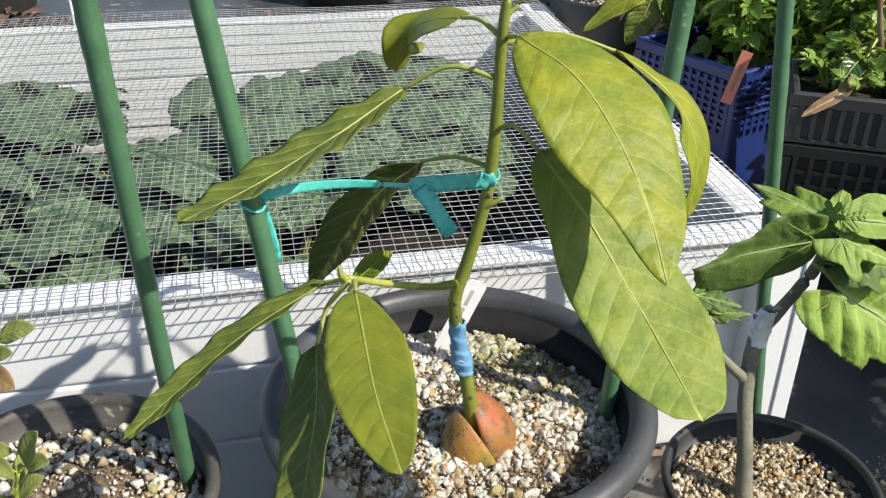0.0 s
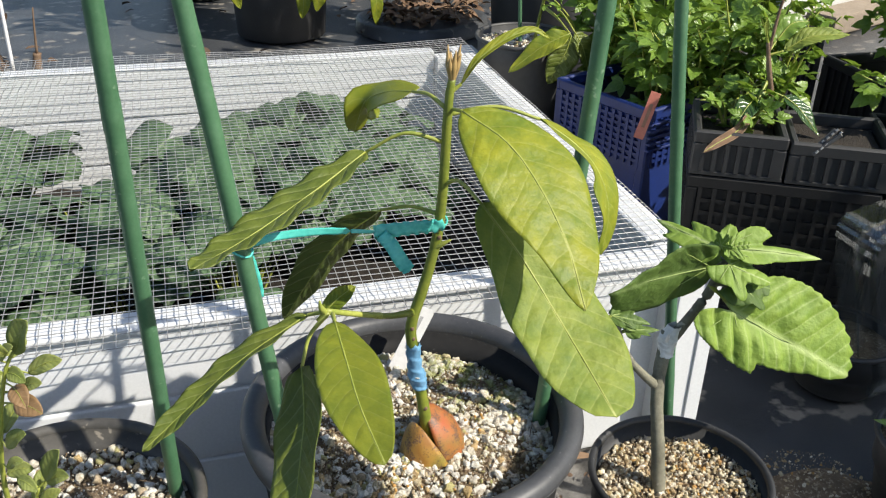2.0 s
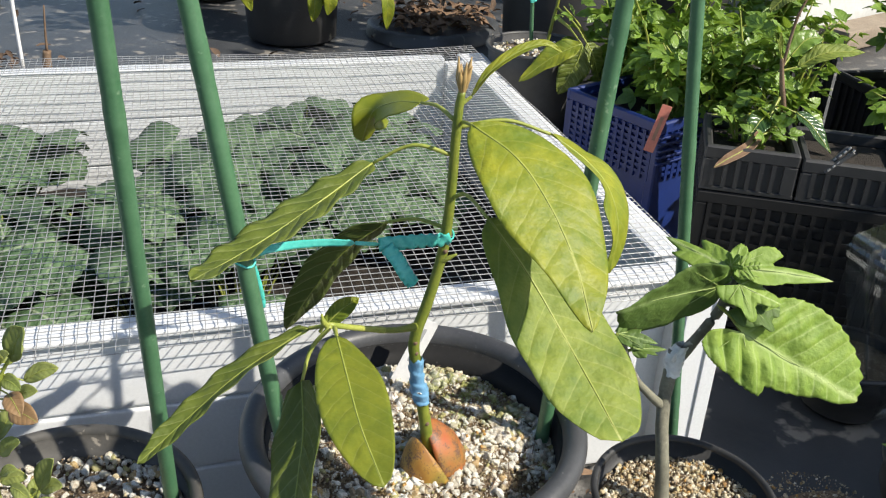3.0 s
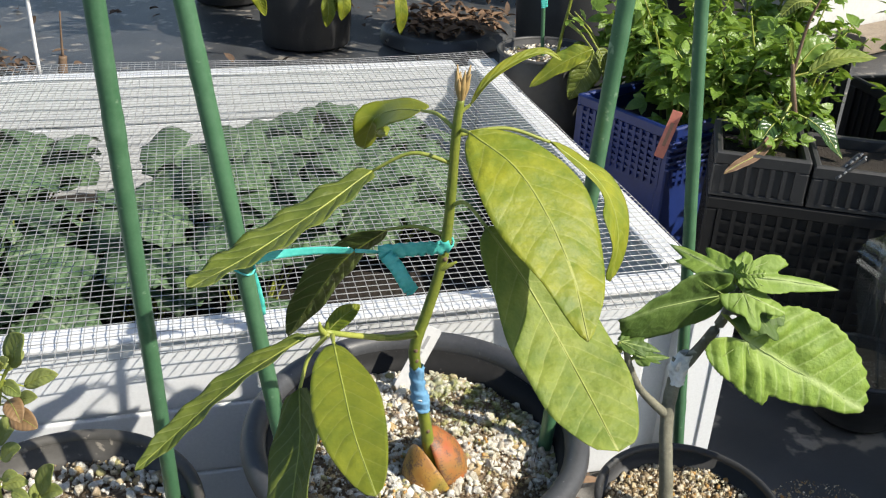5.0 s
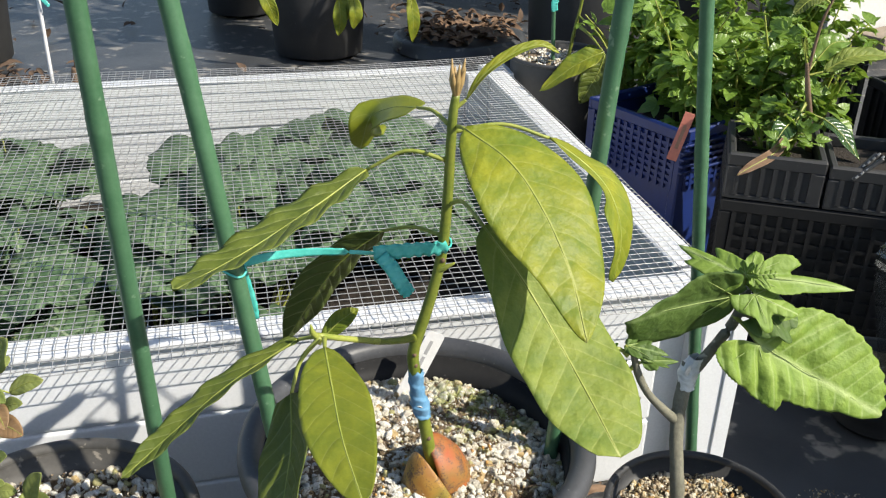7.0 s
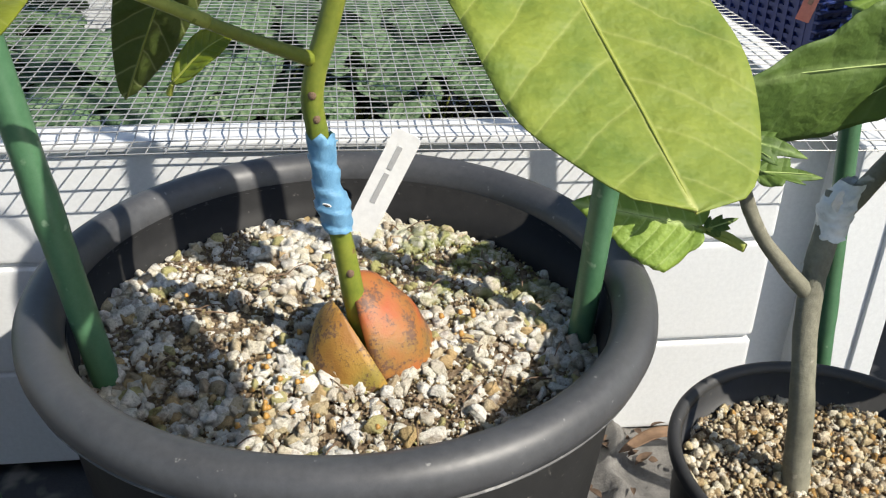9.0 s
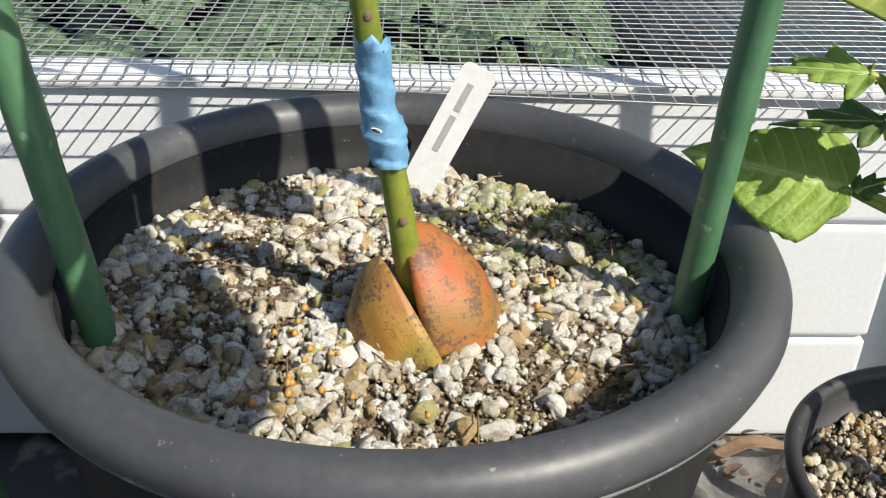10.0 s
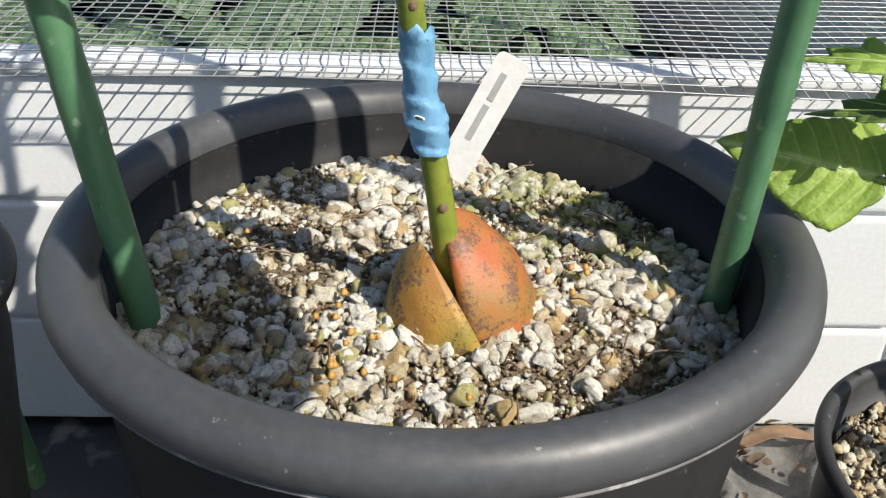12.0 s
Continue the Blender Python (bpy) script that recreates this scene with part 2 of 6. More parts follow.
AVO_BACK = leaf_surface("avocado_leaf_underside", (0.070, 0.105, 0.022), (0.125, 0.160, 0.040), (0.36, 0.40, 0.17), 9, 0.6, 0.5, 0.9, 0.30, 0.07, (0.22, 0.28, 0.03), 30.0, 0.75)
AVO_DARK = leaf_surface("dark_avocado_leaf", (0.080, 0.118, 0.016), (0.165, 0.200, 0.028), (0.34, 0.37, 0.13), 10, 0.6, 0.5, 0.9, 0.24, 0.08, (0.26, 0.31, 0.02), 30.0, 0.45)
FIG_LEAF = leaf_surface("fig_leaf", (0.145, 0.245, 0.030), (0.255, 0.370, 0.060), (0.42, 0.52, 0.20), 9, 0.7, 0.64, 0.8, 0.25, 0.08, (0.35, 0.50, 0.05))
# Fig leaf green lowered in tone: shade on the lower leaves is coloured in.
FIG_SHADED = leaf_surface("shaded_fig_leaf", (0.060, 0.115, 0.018), (0.120, 0.195, 0.035), (0.22, 0.31, 0.10), 9, 0.7, 0.64, 0.8, 0.25, 0.07, (0.22, 0.34, 0.04))
BED_LEAF = leaf_surface("grey_green_leaf", (0.030, 0.078, 0.034), (0.140, 0.235, 0.110), (0.34, 0.41, 0.27), 7, 0.7, 0.66, 1.0, 0.22, 0.10, (0.2, 0.3, 0.06), 55.0, 0.5)
FIG_BIG = leaf_surface("crinkled_fig_leaf", (0.150, 0.255, 0.030), (0.275, 0.385, 0.060), (0.44, 0.54, 0.20), 16, 1.3, 0.64, 0.9, 0.25, 0.09, (0.36, 0.52, 0.05), 60.0, 0.45)
FIG_VEIN = surface("pale_fig_vein", (0.22, 0.31, 0.075), (0.34, 0.42, 0.13), 60, 320, 0.5, 0.2, 0.0005)
# Lighter than FABRIC: dust, with the flap's sunlight put into the colour.
DUSTY_LIT_FABRIC = surface("dusty_lit_weed_fabric", (0.050, 0.049, 0.048), (0.23, 0.22, 0.205), 26, 300, 0.38, 0.6, 0.0015)
HERB_LEAF = leaf_surface("bright_herb_leaf", (0.085, 0.170, 0.022), (0.250, 0.380, 0.060), (0.30, 0.40, 0.12), 5, 0.6, 0.35, 0.6, 0.3, 0.08, (0.35, 0.5, 0.05))
BUD = surface("pinkish_leaf_bud", (0.30, 0.20, 0.07), (0.46, 0.32, 0.14), 80, 300, 0.5, 0.2, 0.0005)
STONE_STOPS = ((0.0, (0.80, 0.765, 0.68)), (0.28, (0.71, 0.65, 0.53)), (0.44, (0.84, 0.815, 0.75)), (0.68, (0.62, 0.52, 0.35)), (0.76, (0.66, 0.61, 0.51)), (0.87, (0.48, 0.44, 0.21)), (0.92, (0.58, 0.42, 0.22)), (0.96, (0.46, 0.37, 0.26)))
STONES_ONE = stones_surface("pumice_stones_single", STONE_STOPS, True)
STONES_ALL = stones_surface("pumice_stones_bulk", STONE_STOPS, False)
GRIT_ALL = stones_surface("brown_grit", ((0.0, (0.34, 0.25, 0.15)), (0.35, (0.24, 0.165, 0.095)), (0.6, (0.46, 0.38, 0.26)), (0.85, (0.14, 0.09, 0.055))), False)
TAN_STONES = stones_surface("tan_pumice_stones", ((0.0, (0.74, 0.65, 0.48)), (0.30, (0.60, 0.48, 0.31)), (0.48, (0.82, 0.76, 0.63)), (0.72, (0.44, 0.32, 0.18)), (0.86, (0.64, 0.53, 0.33)), (0.95, (0.52, 0.30, 0.11))), False)
PRILL = surface("orange_fertiliser", (0.34, 0.17, 0.035), (0.50, 0.29, 0.07), 60, 200, 0.4, 0.0)
CHIP = surface("dark_bark_chip", (0.050, 0.030, 0.018), (0.140, 0.090, 0.058), 60, 300, 0.85, 0.5, 0.001)
AVO_MID = leaf_surface("green_avocado_leaf", (0.105, 0.150, 0.014), (0.235, 0.255, 0.020), (0.42, 0.44, 0.13), 9, 0.6, 0.46, 0.45, 0.25, 0.05, (0.38, 0.42, 0.02), 34.0, 0.22)


# ---- building helpers ----
def link(name, mesh, material, parent=None, label="", local=False):
    """One mesh object, under a thing or a part when one is given."""
    ob = new(name, mesh)
    if material:
        mesh.materials.append(material)
    if parent:
        ob.parent = parent
        if not local:
            ob.matrix_parent_inverse = placed(parent).inverted()
    if label:
        ob["label"] = label
    return ob


PLACES = {}


def placed(ob):
    return PLACES.get(ob.name, Matrix())


def thing(name, at, label, category, group="", kind=""):
    """An Empty at a thing's base, that its parts hang from."""
    ob = new(name)
    ob.empty_display_size = 0.02
    m = at if isinstance(at, Matrix) else Matrix.Translation(at)
    ob.matrix_world = m
    PLACES[ob.name] = m
    return tagged(ob, label, category, group, kind)


def pydata(name, verts, faces, smooth=True, uvs=None):
    me = bpy.data.meshes.new(name)
    me.from_pydata([tuple(v) for v in verts], [], faces)
    if uvs:
        layer = me.uv_layers.new(name="UVMap")
        for loop in me.loops:
            layer.data[loop.index].uv = uvs[loop.vertex_index]
    if smooth:
        me.polygons.foreach_set("use_smooth", [True] * len(me.polygons))
    me.update()
    return me


def spline(points, n):
    """n + 1 places along a smooth curve through the points."""
    p = [Vector(q) for q in points]
    if len(p) == 2:
        return [p[0].lerp(p[1], i / n) for i in range(n + 1)]
    p = [2 * p[0] - p[1], *p, 2 * p[-1] - p[-2]]
    out, spans = [], len(p) - 3
    for i in range(n + 1):
        s = min(i / n * spans, spans - 1e-6)
        k, t = int(s), s - int(s)
        a, b, c, d = p[k:k + 4]
        out.append(0.5 * ((2 * b) + (c - a) * t + (2 * a - 5 * b + 4 * c - d) * t * t + (3 * b - a - 3 * c + d) * t ** 3))
    return out


def tube(name, points, radii, sides=8, n=16, rough=0.0, seed=0.0):
    """A round stem along a smooth curve; radii run from its first to its last point."""
    path = spline(points, n)
    verts, faces = [], []
    for i, p in enumerate(path):
        way = (path[min(i + 1, n)] - path[max(i - 1, 0)]).normalized()
        a = way.cross(Vector((0.31, 0.17, 0.94)) if abs(way.z) < 0.9 else Vector((1, 0.1, 0))).normalized()
        b = way.cross(a)
        s = i / n * (len(radii) - 1)
        k = min(int(s), len(radii) - 2)
        r = radii[k] + (radii[k + 1] - radii[k]) * (s - k)
        for j in range(sides):
            q = 2 * math.pi * j / sides
            d = a * math.cos(q) + b * math.sin(q)
            rr = r * (1 + rough * noise.noise(p * 90 + d * 1.3 + Vector((seed, 0, 0))))
            verts.append(p + d * rr)
    for i in range(n):
        for j in range(sides):
            k = (j + 1) % sides
            faces.append((i * sides + j, i * sides + k, (i + 1) * sides + k, (i + 1) * sides + j))
    faces.append(tuple(reversed(range(sides))))
    faces.append(tuple(n * sides + j for j in range(sides)))
    return pydata(name, verts, faces)


def lathe(name, profile, sides=72, centre=(0, 0), wobble=0.0):
    """A turned shape: profile of (radius, z); open where the profile is open."""
    verts, faces = [], []
    for r, z in profile:
        for j in range(sides):
            q = 2 * math.pi * j / sides
            w = 1 + wobble * math.sin(2 * q + 0.6) + 0.5 * wobble * math.sin(3 * q)
            verts.append((centre[0] + r * w * math.cos(q), centre[1] + r * w * math.sin(q), z))
    for i in range(len(profile) - 1):
        for j in range(sides):
            k = (j + 1) % sides
            faces.append((i * sides + j, i * sides + k, (i + 1) * sides + k, (i + 1) * sides + j))
    return pydata(name, verts, faces)


def box(name, lo, hi, bevel=0.002, segments=2):
    bm = bmesh.new()
    bmesh.ops.create_cube(bm, size=1)
    for v in bm.verts:
        v.co = [lo[k] + (v.co[k] + 0.5) * (hi[k] - lo[k]) for k in range(3)]
    if bevel:
        bmesh.ops.bevel(bm, geom=bm.edges[:], offset=bevel, segments=segments, affect="EDGES", profile=0.6)
    me = bpy.data.meshes.new(name)
    bm.to_mesh(me)
    bm.free()
    return me


def blade(name, points, width, up, fold=0.18, wave=0.05, n=26, m=5, power=0.9, blunt=0.75, serrate=0.0, waves=5.0, seed=0.0, twist=0.0, start=0.03, quilt=0.0):
    """A leaf blade along its midrib. up: the way its upper face looks; fold lifts both halves, wave ripples the edges."""
    path = spline(points, n)
    verts, uvs, faces = [], [], []
    cols = 2 * m + 1
    for i, p in enumerate(path):
        t = i / n
        way = (path[min(i + 1, n)] - path[max(i - 1, 0)]).normalized()
        u = Vector(up)
        if twist:
            u = Matrix.Rotation(twist * t, 3, way) @ u
        side = way.cross(u).normalized()
        nrm = side.cross(way).normalized()
        half = 0.5 * width * (start + (1 - start) * max(0.0, math.sin(math.pi * t ** power)) ** blunt) * (1 if t < 1 else 0.05)
        for j in range(cols):
            a = (j - m) / m
            h = half * (1 + (serrate * (0.5 + 0.5 * math.sin(t * 150 + 2 * a)) if abs(a) > 0.99 else 0))
            lift = fold * abs(a) ** 1.2 * half + wave * width * a * a * math.sin(waves * 2 * math.pi * t + seed + (2.1 if a > 0 else 0))
            lift += 0.35 * wave * width * noise.noise(Vector((t * 6 + seed, a * 2.5, seed)))
            if quilt:
                lift += quilt * (abs(math.sin((t - 0.13 * abs(a) ** 1.3 + (0.045 if a > 0 else 0)) * 9 * math.pi)) ** 0.7 - 0.5) * (1 - abs(a) ** 3) * min(1, 4 * abs(a)) * min(1, 6 * t, 5 * (1 - t))
            verts.append(p + side * (a * h) + nrm * lift)
            uvs.append((t, 0.5 + a * half / width))
    for i in range(n):
        for j in range(cols - 1):
            faces.append((i * cols + j, i * cols + j + 1, (i + 1) * cols + j + 1, (i + 1) * cols + j))
    return pydata(name, verts, faces, True, uvs)


def lobed(name, base, way, up, length, lobes, depth=0.42, cup=0.12, rings=7, steps=64, wave=0.06, seed=0.0, spread=150, point=2.4, quilt=0.0, teeth=0.0, outline=None):
    """A lobed leaf, drawn round the point where its stalk meets the blade. lobes: (degrees from the tip, reach, width); outline: (degrees, reach) in their place."""
    way, up = Vector(way).normalized(), Vector(up)
    side = way.cross(up).normalized()
    nrm = side.cross(way).normalized()
    base = Vector(base)
    verts, uvs, faces = [base.copy()], [(0.5, 0.5)], []
    for i in range(1, rings + 1):
        f = i / rings
        for j in range(steps + 1):
            a = -spread + 2 * spread * j / steps
            if outline:
                reach = float(np.interp(a, [q[0] for q in outline], [q[1] for q in outline]))
            else:
                reach = (1 - depth) * 0.80
                for at, far, wide in lobes:
                    reach = max(reach, far * max(0.0, 1 - (abs(a - at) / wide) ** point))
                reach *= 1 + 0.03 * math.sin(a * 0.07 + seed)
            if i == rings:
                reach *= 1 + teeth * (math.sin(j * 1.57) + noise.noise(Vector((j * 0.37, seed, 1))))
            r = length * reach * f
            q = radians(a)
            v = base + way * (r * math.cos(q)) + side * (r * math.sin(q))
            z = cup * r * r / length + wave * length * f * f * math.sin(radians(a) * 5 + seed) + 0.03 * length * noise.noise(v * 40)
            if quilt:
                along, off = r * math.cos(q) / length, abs(r * math.sin(q)) / length
                z -= quilt * abs(math.sin((along - 0.55 * off) * 7 * math.pi)) * min(1.0, 8 * off) * (1 - f ** 6)
            verts.append(v - nrm * z)
            uvs.append((0.5 + 0.5 * reach * f * math.cos(q), 0.5 + 0.5 * reach * f * math.sin(q)))
    row = steps + 1
    for j in range(steps):
        faces.append((0, 1 + j, 2 + j))
    for i in range(rings - 1):
        for j in range(steps):
            o = 1 + i * row + j
            faces.append((o, o + row, o + row + 1, o + 1))
    return pydata(name, verts, faces, True, uvs)


def thick(ob, t=0.0005):
    mod = ob.modifiers.new("thickness", "SOLIDIFY")
    mod.thickness, mod.offset = t, 0.0
    return ob


def stone_mesh(name, seed, stretch=(1, 1, 0.75), detail=1):
    """A broken, angular stone: a ball cut by planes, with a rough skin."""
    bm = bmesh.new()
    bmesh.ops.create_icosphere(bm, subdivisions=detail, radius=1)
    rng = random.Random(seed)
    cuts = [(Vector((rng.uniform(-1, 1), rng.uniform(-1, 1), rng.uniform(-1, 1))).normalized(), rng.uniform(0.40, 0.74)) for _ in range(12)]
    for v in bm.verts:
        p = v.co.copy()
        for way, far in cuts:
            over = p.dot(way) - far
            if over > 0:
                p -= way * over * 0.97
        k = 1.27 * (1 + 0.20 * noise.noise(v.co * 2.2 + Vector((seed * 3.1, 5, 0))) + 0.13 * noise.noise(v.co * 5 + Vector((seed, 0, 4))) + (0.07 * noise.noise(v.co * 11) if detail > 2 else 0))
        v.co = Vector(p[i] * stretch[i] * k for i in range(3))
    me = bpy.data.meshes.new(name)
    bm.to_mesh(me)
    bm.free()
    me.polygons.foreach_set("use_smooth", [detail > 1] * len(me.polygons))
    return me


def gravel(parent, centre, radius, z, count, sizes, single=0, near=None, seed=1, hump=0.0, label="", grit=0, tilt=0.0, bulk_material=None, patchy=0.75, skew=3.0):
    """Stones strewn over a round bed: the nearest large ones as pieces, the rest as one mesh, with fine grit between."""
    rng = random.Random(seed)
    tiny = [stone_mesh("grit", seed * 13 + k, (1, rng.uniform(0.6, 1), rng.uniform(0.5, 0.9)), 1) for k in range(6)]
    large = [stone_mesh("stone", seed * 57 + k, (1, rng.uniform(0.60, 1), rng.uniform(0.55, 0.95)), 3 if k < 12 else 2) for k in range(24)]
    spots = []
    while len(spots) < count:
        x, y = rng.uniform(-1, 1), rng.uniform(-1, 1)
        if x * x + y * y < 1:
            s = sizes[0] + (sizes[1] - sizes[0]) * rng.random() ** skew
            px, py = centre[0] + x * radius, centre[1] + y * radius
            bare = noise.noise(Vector((px * 16, py * 16, seed * 3.7)))
            if bare > 0.10 and s > 0.0026 and rng.random() < patchy:
                continue
            spots.append((px, py, s, x * x + y * y))
    if near:
        spots.sort(key=lambda q: (q[0] - near[0]) ** 2 + (q[1] - near[1]) ** 2 - 2600 * max(0, q[2] - 0.0025) ** 2)
    verts, faces = [], []

    def lay(me, m):
        k = len(verts)
        verts.extend(m @ v.co for v in me.vertices)
        faces.extend(tuple(k + q for q in p.vertices) for p in me.polygons)

    def floor_at(x, y, d):
        return z + hump * (1 - d) - tilt * (x - centre[0]) / radius + 0.004 * noise.noise(Vector((x * 25, y * 25, seed)))

    for i, (x, y, s, d) in enumerate(spots):
        h = floor_at(x, y, d) + rng.uniform(-0.15, 0.5) * s
        turn = Euler((rng.uniform(-0.9, 0.9), rng.uniform(-0.9, 0.9), rng.uniform(0, 6.3)))
        m = Matrix.LocRotScale((x, y, h), turn, (s, s, s))
        if i < single:
            me = large[i % 12]
            if not me.materials:
                me.materials.append(STONES_ONE)
            ob = new("stone", me)
            ob.parent = parent
            ob.matrix_parent_inverse = placed(parent).inverted()
            ob.matrix_basis = m
        else:
            lay(large[12 + i % 12] if s > 0.0020 else tiny[i % 6], m)
    fine_from = (len(verts), len(faces))
    for i in range(grit):
        a, r = rng.uniform(0, 6.283), math.sqrt(rng.random())
        x, y, s = centre[0] + radius * r * math.cos(a), centre[1] + radius * r * math.sin(a), rng.uniform(0.0006, 0.0014)
        lay(tiny[i % 6], Matrix.LocRotScale((x, y, floor_at(x, y, r * r) + rng.uniform(0, 0.0014)), Euler((rng.uniform(-1, 1), rng.uniform(-1, 1), a)), (s, s, s)))
    if grit:
        k, n = fine_from
        fines = link("fine_grit", pydata("fine_grit", verts[k:], [tuple(q - k for q in f) for f in faces[n:]], False), GRIT_ALL, parent, "fine brown grit")
        fines["kind"] = "stuff"
        del verts[k:], faces[n:]
    bulk = link("loose_gravel", pydata("loose_gravel", verts, faces, True), bulk_material or STONES_ALL, parent, label)
    bulk["kind"] = "stuff"


def pot_wall(r, top, bottom, foot, lip, wall=0.003):
    """A pot's body, from the middle of its foot up the outside, and down the inside."""
    return [(0.002, bottom), (foot * 0.96, bottom), (foot, bottom + 0.006), (foot + (r - foot) * 0.45, bottom + 0.5 * (top - bottom)), (foot + (r - foot) * 0.80, top - 0.045), (r - lip * 0.9, top - lip * 2.0), (r - lip * 1.2, top - lip * 1.2), (r - lip * 1.5, top - 0.05), (foot - wall, bottom + 0.02), (0.002, bottom + 0.02)]


def pot_rim(r, top, lip):
    """The rolled lip, closed on itself."""
    ring = [(r - lip * 0.15 + lip * 0.95 * math.cos(a), top - lip * 1.0 + lip * 1.0 * math.sin(a)) for a in [radians(q) for q in (-80, -55, -30, -5, 20, 45, 70, 95, 120, 150)]]
    return [*ring, (r - lip * 1.22, top - lip * 1.4), (r - lip * 0.9, top - lip * 2.1), ring[0]]


# ---- ground ----
GROUND = -0.02


def ground_sheet():
    xs = [-30, -12, -6, -3, *[-2 + 0.1 * i for i in range(51)], 5, 9, 16, 30]
    ys = [-20, -8, -3, -1, *[-0.4 + 0.1 * i for i in range(46)], 6, 9, 16, 40]
    verts, faces = [], []
    for y in ys:
        for x in xs:
            near = abs(x - 0.5) < 2.6 and -0.5 < y < 4.2
            z = GROUND - 0.004 + (0.007 * noise.noise(Vector((x * 3, y * 3, 0))) - 0.005 if near else -0.006)
            verts.append((x, y, z))
    for j in range(len(ys) - 1):
        for i in range(len(xs) - 1):
            k = j * len(xs) + i
            faces.append((k, k + 1, k + len(xs) + 1, k + len(xs)))
    tagged(link("ground", pydata("ground", verts, faces), FABRIC), "black woven weed fabric laid over the ground, dusty, dappled light in its colour", "ground", "", "structure")


ground_sheet()

# ---- raised bed of white vinyl boards ----
BED_AT = Matrix.Translation((0.323, 0.868, 0)) @ Matrix.Rotation(radians(11.5), 4, "Z")
BED_L, BED_R, BED_D, BED_TOP = -1.35, 0.098, 0.965, 0.268
bed = thing("raised_bed", BED_AT, "white vinyl raised garden bed of stacked boards", "garden bed")


def bed_boards():
    h = 0.0955
    for k in range(3):
        lo = GROUND + 0.003 + k * h
        hi = lo + h - 0.004
        link("board", box("board", (BED_L + 0.1, 0.0, lo), (0.003, 0.03, hi), 0.004, 3), WHITE_VINYL, bed, local=True)
        link("board", box("board", (BED_L + 0.1, BED_D - 0.03, lo), (0.0, BED_D, hi), 0.004, 3), WHITE_VINYL, bed, local=True)
        link("board", box("board", (0.045, 0.06, lo), (0.072, BED_D - 0.06, hi), 0.004, 3), WHITE_VINYL, bed, local=True)
        link("board", box("board", (BED_L, 0.06, lo), (BED_L + 0.03, BED_D - 0.06, hi), 0.004, 3), WHITE_VINYL, bed, local=True)
    # tongue strips close the joints from within
    for lo, hi in (((BED_L + 0.1, 0.005, GROUND), (0.0, 0.022, BED_TOP - 0.008)), ((BED_L + 0.1, BED_D - 0.022, GROUND), (0.0, BED_D - 0.008, BED_TOP - 0.008))):
        link("tongue", box("tongue", lo, hi, 0), WHITE_VINYL, bed, local=True)
    for x, y in ((0.044, -0.027), (0.044, BED_D - 0.05), (BED_L, -0.027), (BED_L, BED_D - 0.05)):
        post = link("corner_post", box("corner_post", (x, y, GROUND), (x + 0.058, y + 0.080, BED_TOP - 0.004), 0.003, 3), WHITE_VINYL, bed, local=True)
        link("channel_strip", box("channel_strip", (x + 0.036, y - 0.003, GROUND + 0.002), (x + 0.057, y + 0.002, BED_TOP - 0.01), 0.001, 1), WHITE_VINYL, post, local=True)
    for y in (0.016, BED_D - 0.046):
        link("channel", box("channel", (0.002, y, GROUND), (0.046, y + 0.03, BED_TOP - 0.006), 0.001, 1), WHITE_VINYL, bed, local=True)
    # flat cap rails along the top
    for lo, hi in (((BED_L + 0.1, -0.006, BED_TOP - 0.004), (0.046, 0.031, BED_TOP + 0.003)), ((BED_L + 0.1, BED_D - 0.0305, BED_TOP - 0.004), (0.0, BED_D + 0.004, BED_TOP + 0.003)), ((0.035, 0.056, BED_TOP - 0.004), (0.078, BED_D - 0.052, BED_TOP + 0.003))):
        link("cap_rail", box("cap_rail", lo, hi, 0.002, 2), WHITE_VINYL, bed, local=True)


bed_boards()


def bed_fill():
    verts, faces, nx, ny = [], [], 60, 40
    for j in range(ny + 1):
        for i in range(nx + 1):
            x, y = BED_L + 0.032 + (0.042 - BED_L - 0.03) * i / nx, 0.031 + (BED_D - 0.062) * j / ny
            verts.append((x, y, 0.025 + 0.012 * noise.noise(Vector((x * 9, y * 9, 2))) + 0.006 * noise.noise(Vector((x * 40, y * 40, 5)))))
    for j in range(ny):
        for i in range(nx):
            k = j * (nx + 1) + i
            faces.append((k, k + 1, k + nx + 2, k + nx + 1))
    ob = link("bed_soil", pydata("bed_soil", verts, faces), BED_SOIL)
    ob.matrix_world = BED_AT
    tagged(ob, "dark soil filling the white raised bed", "soil")


bed_fill()


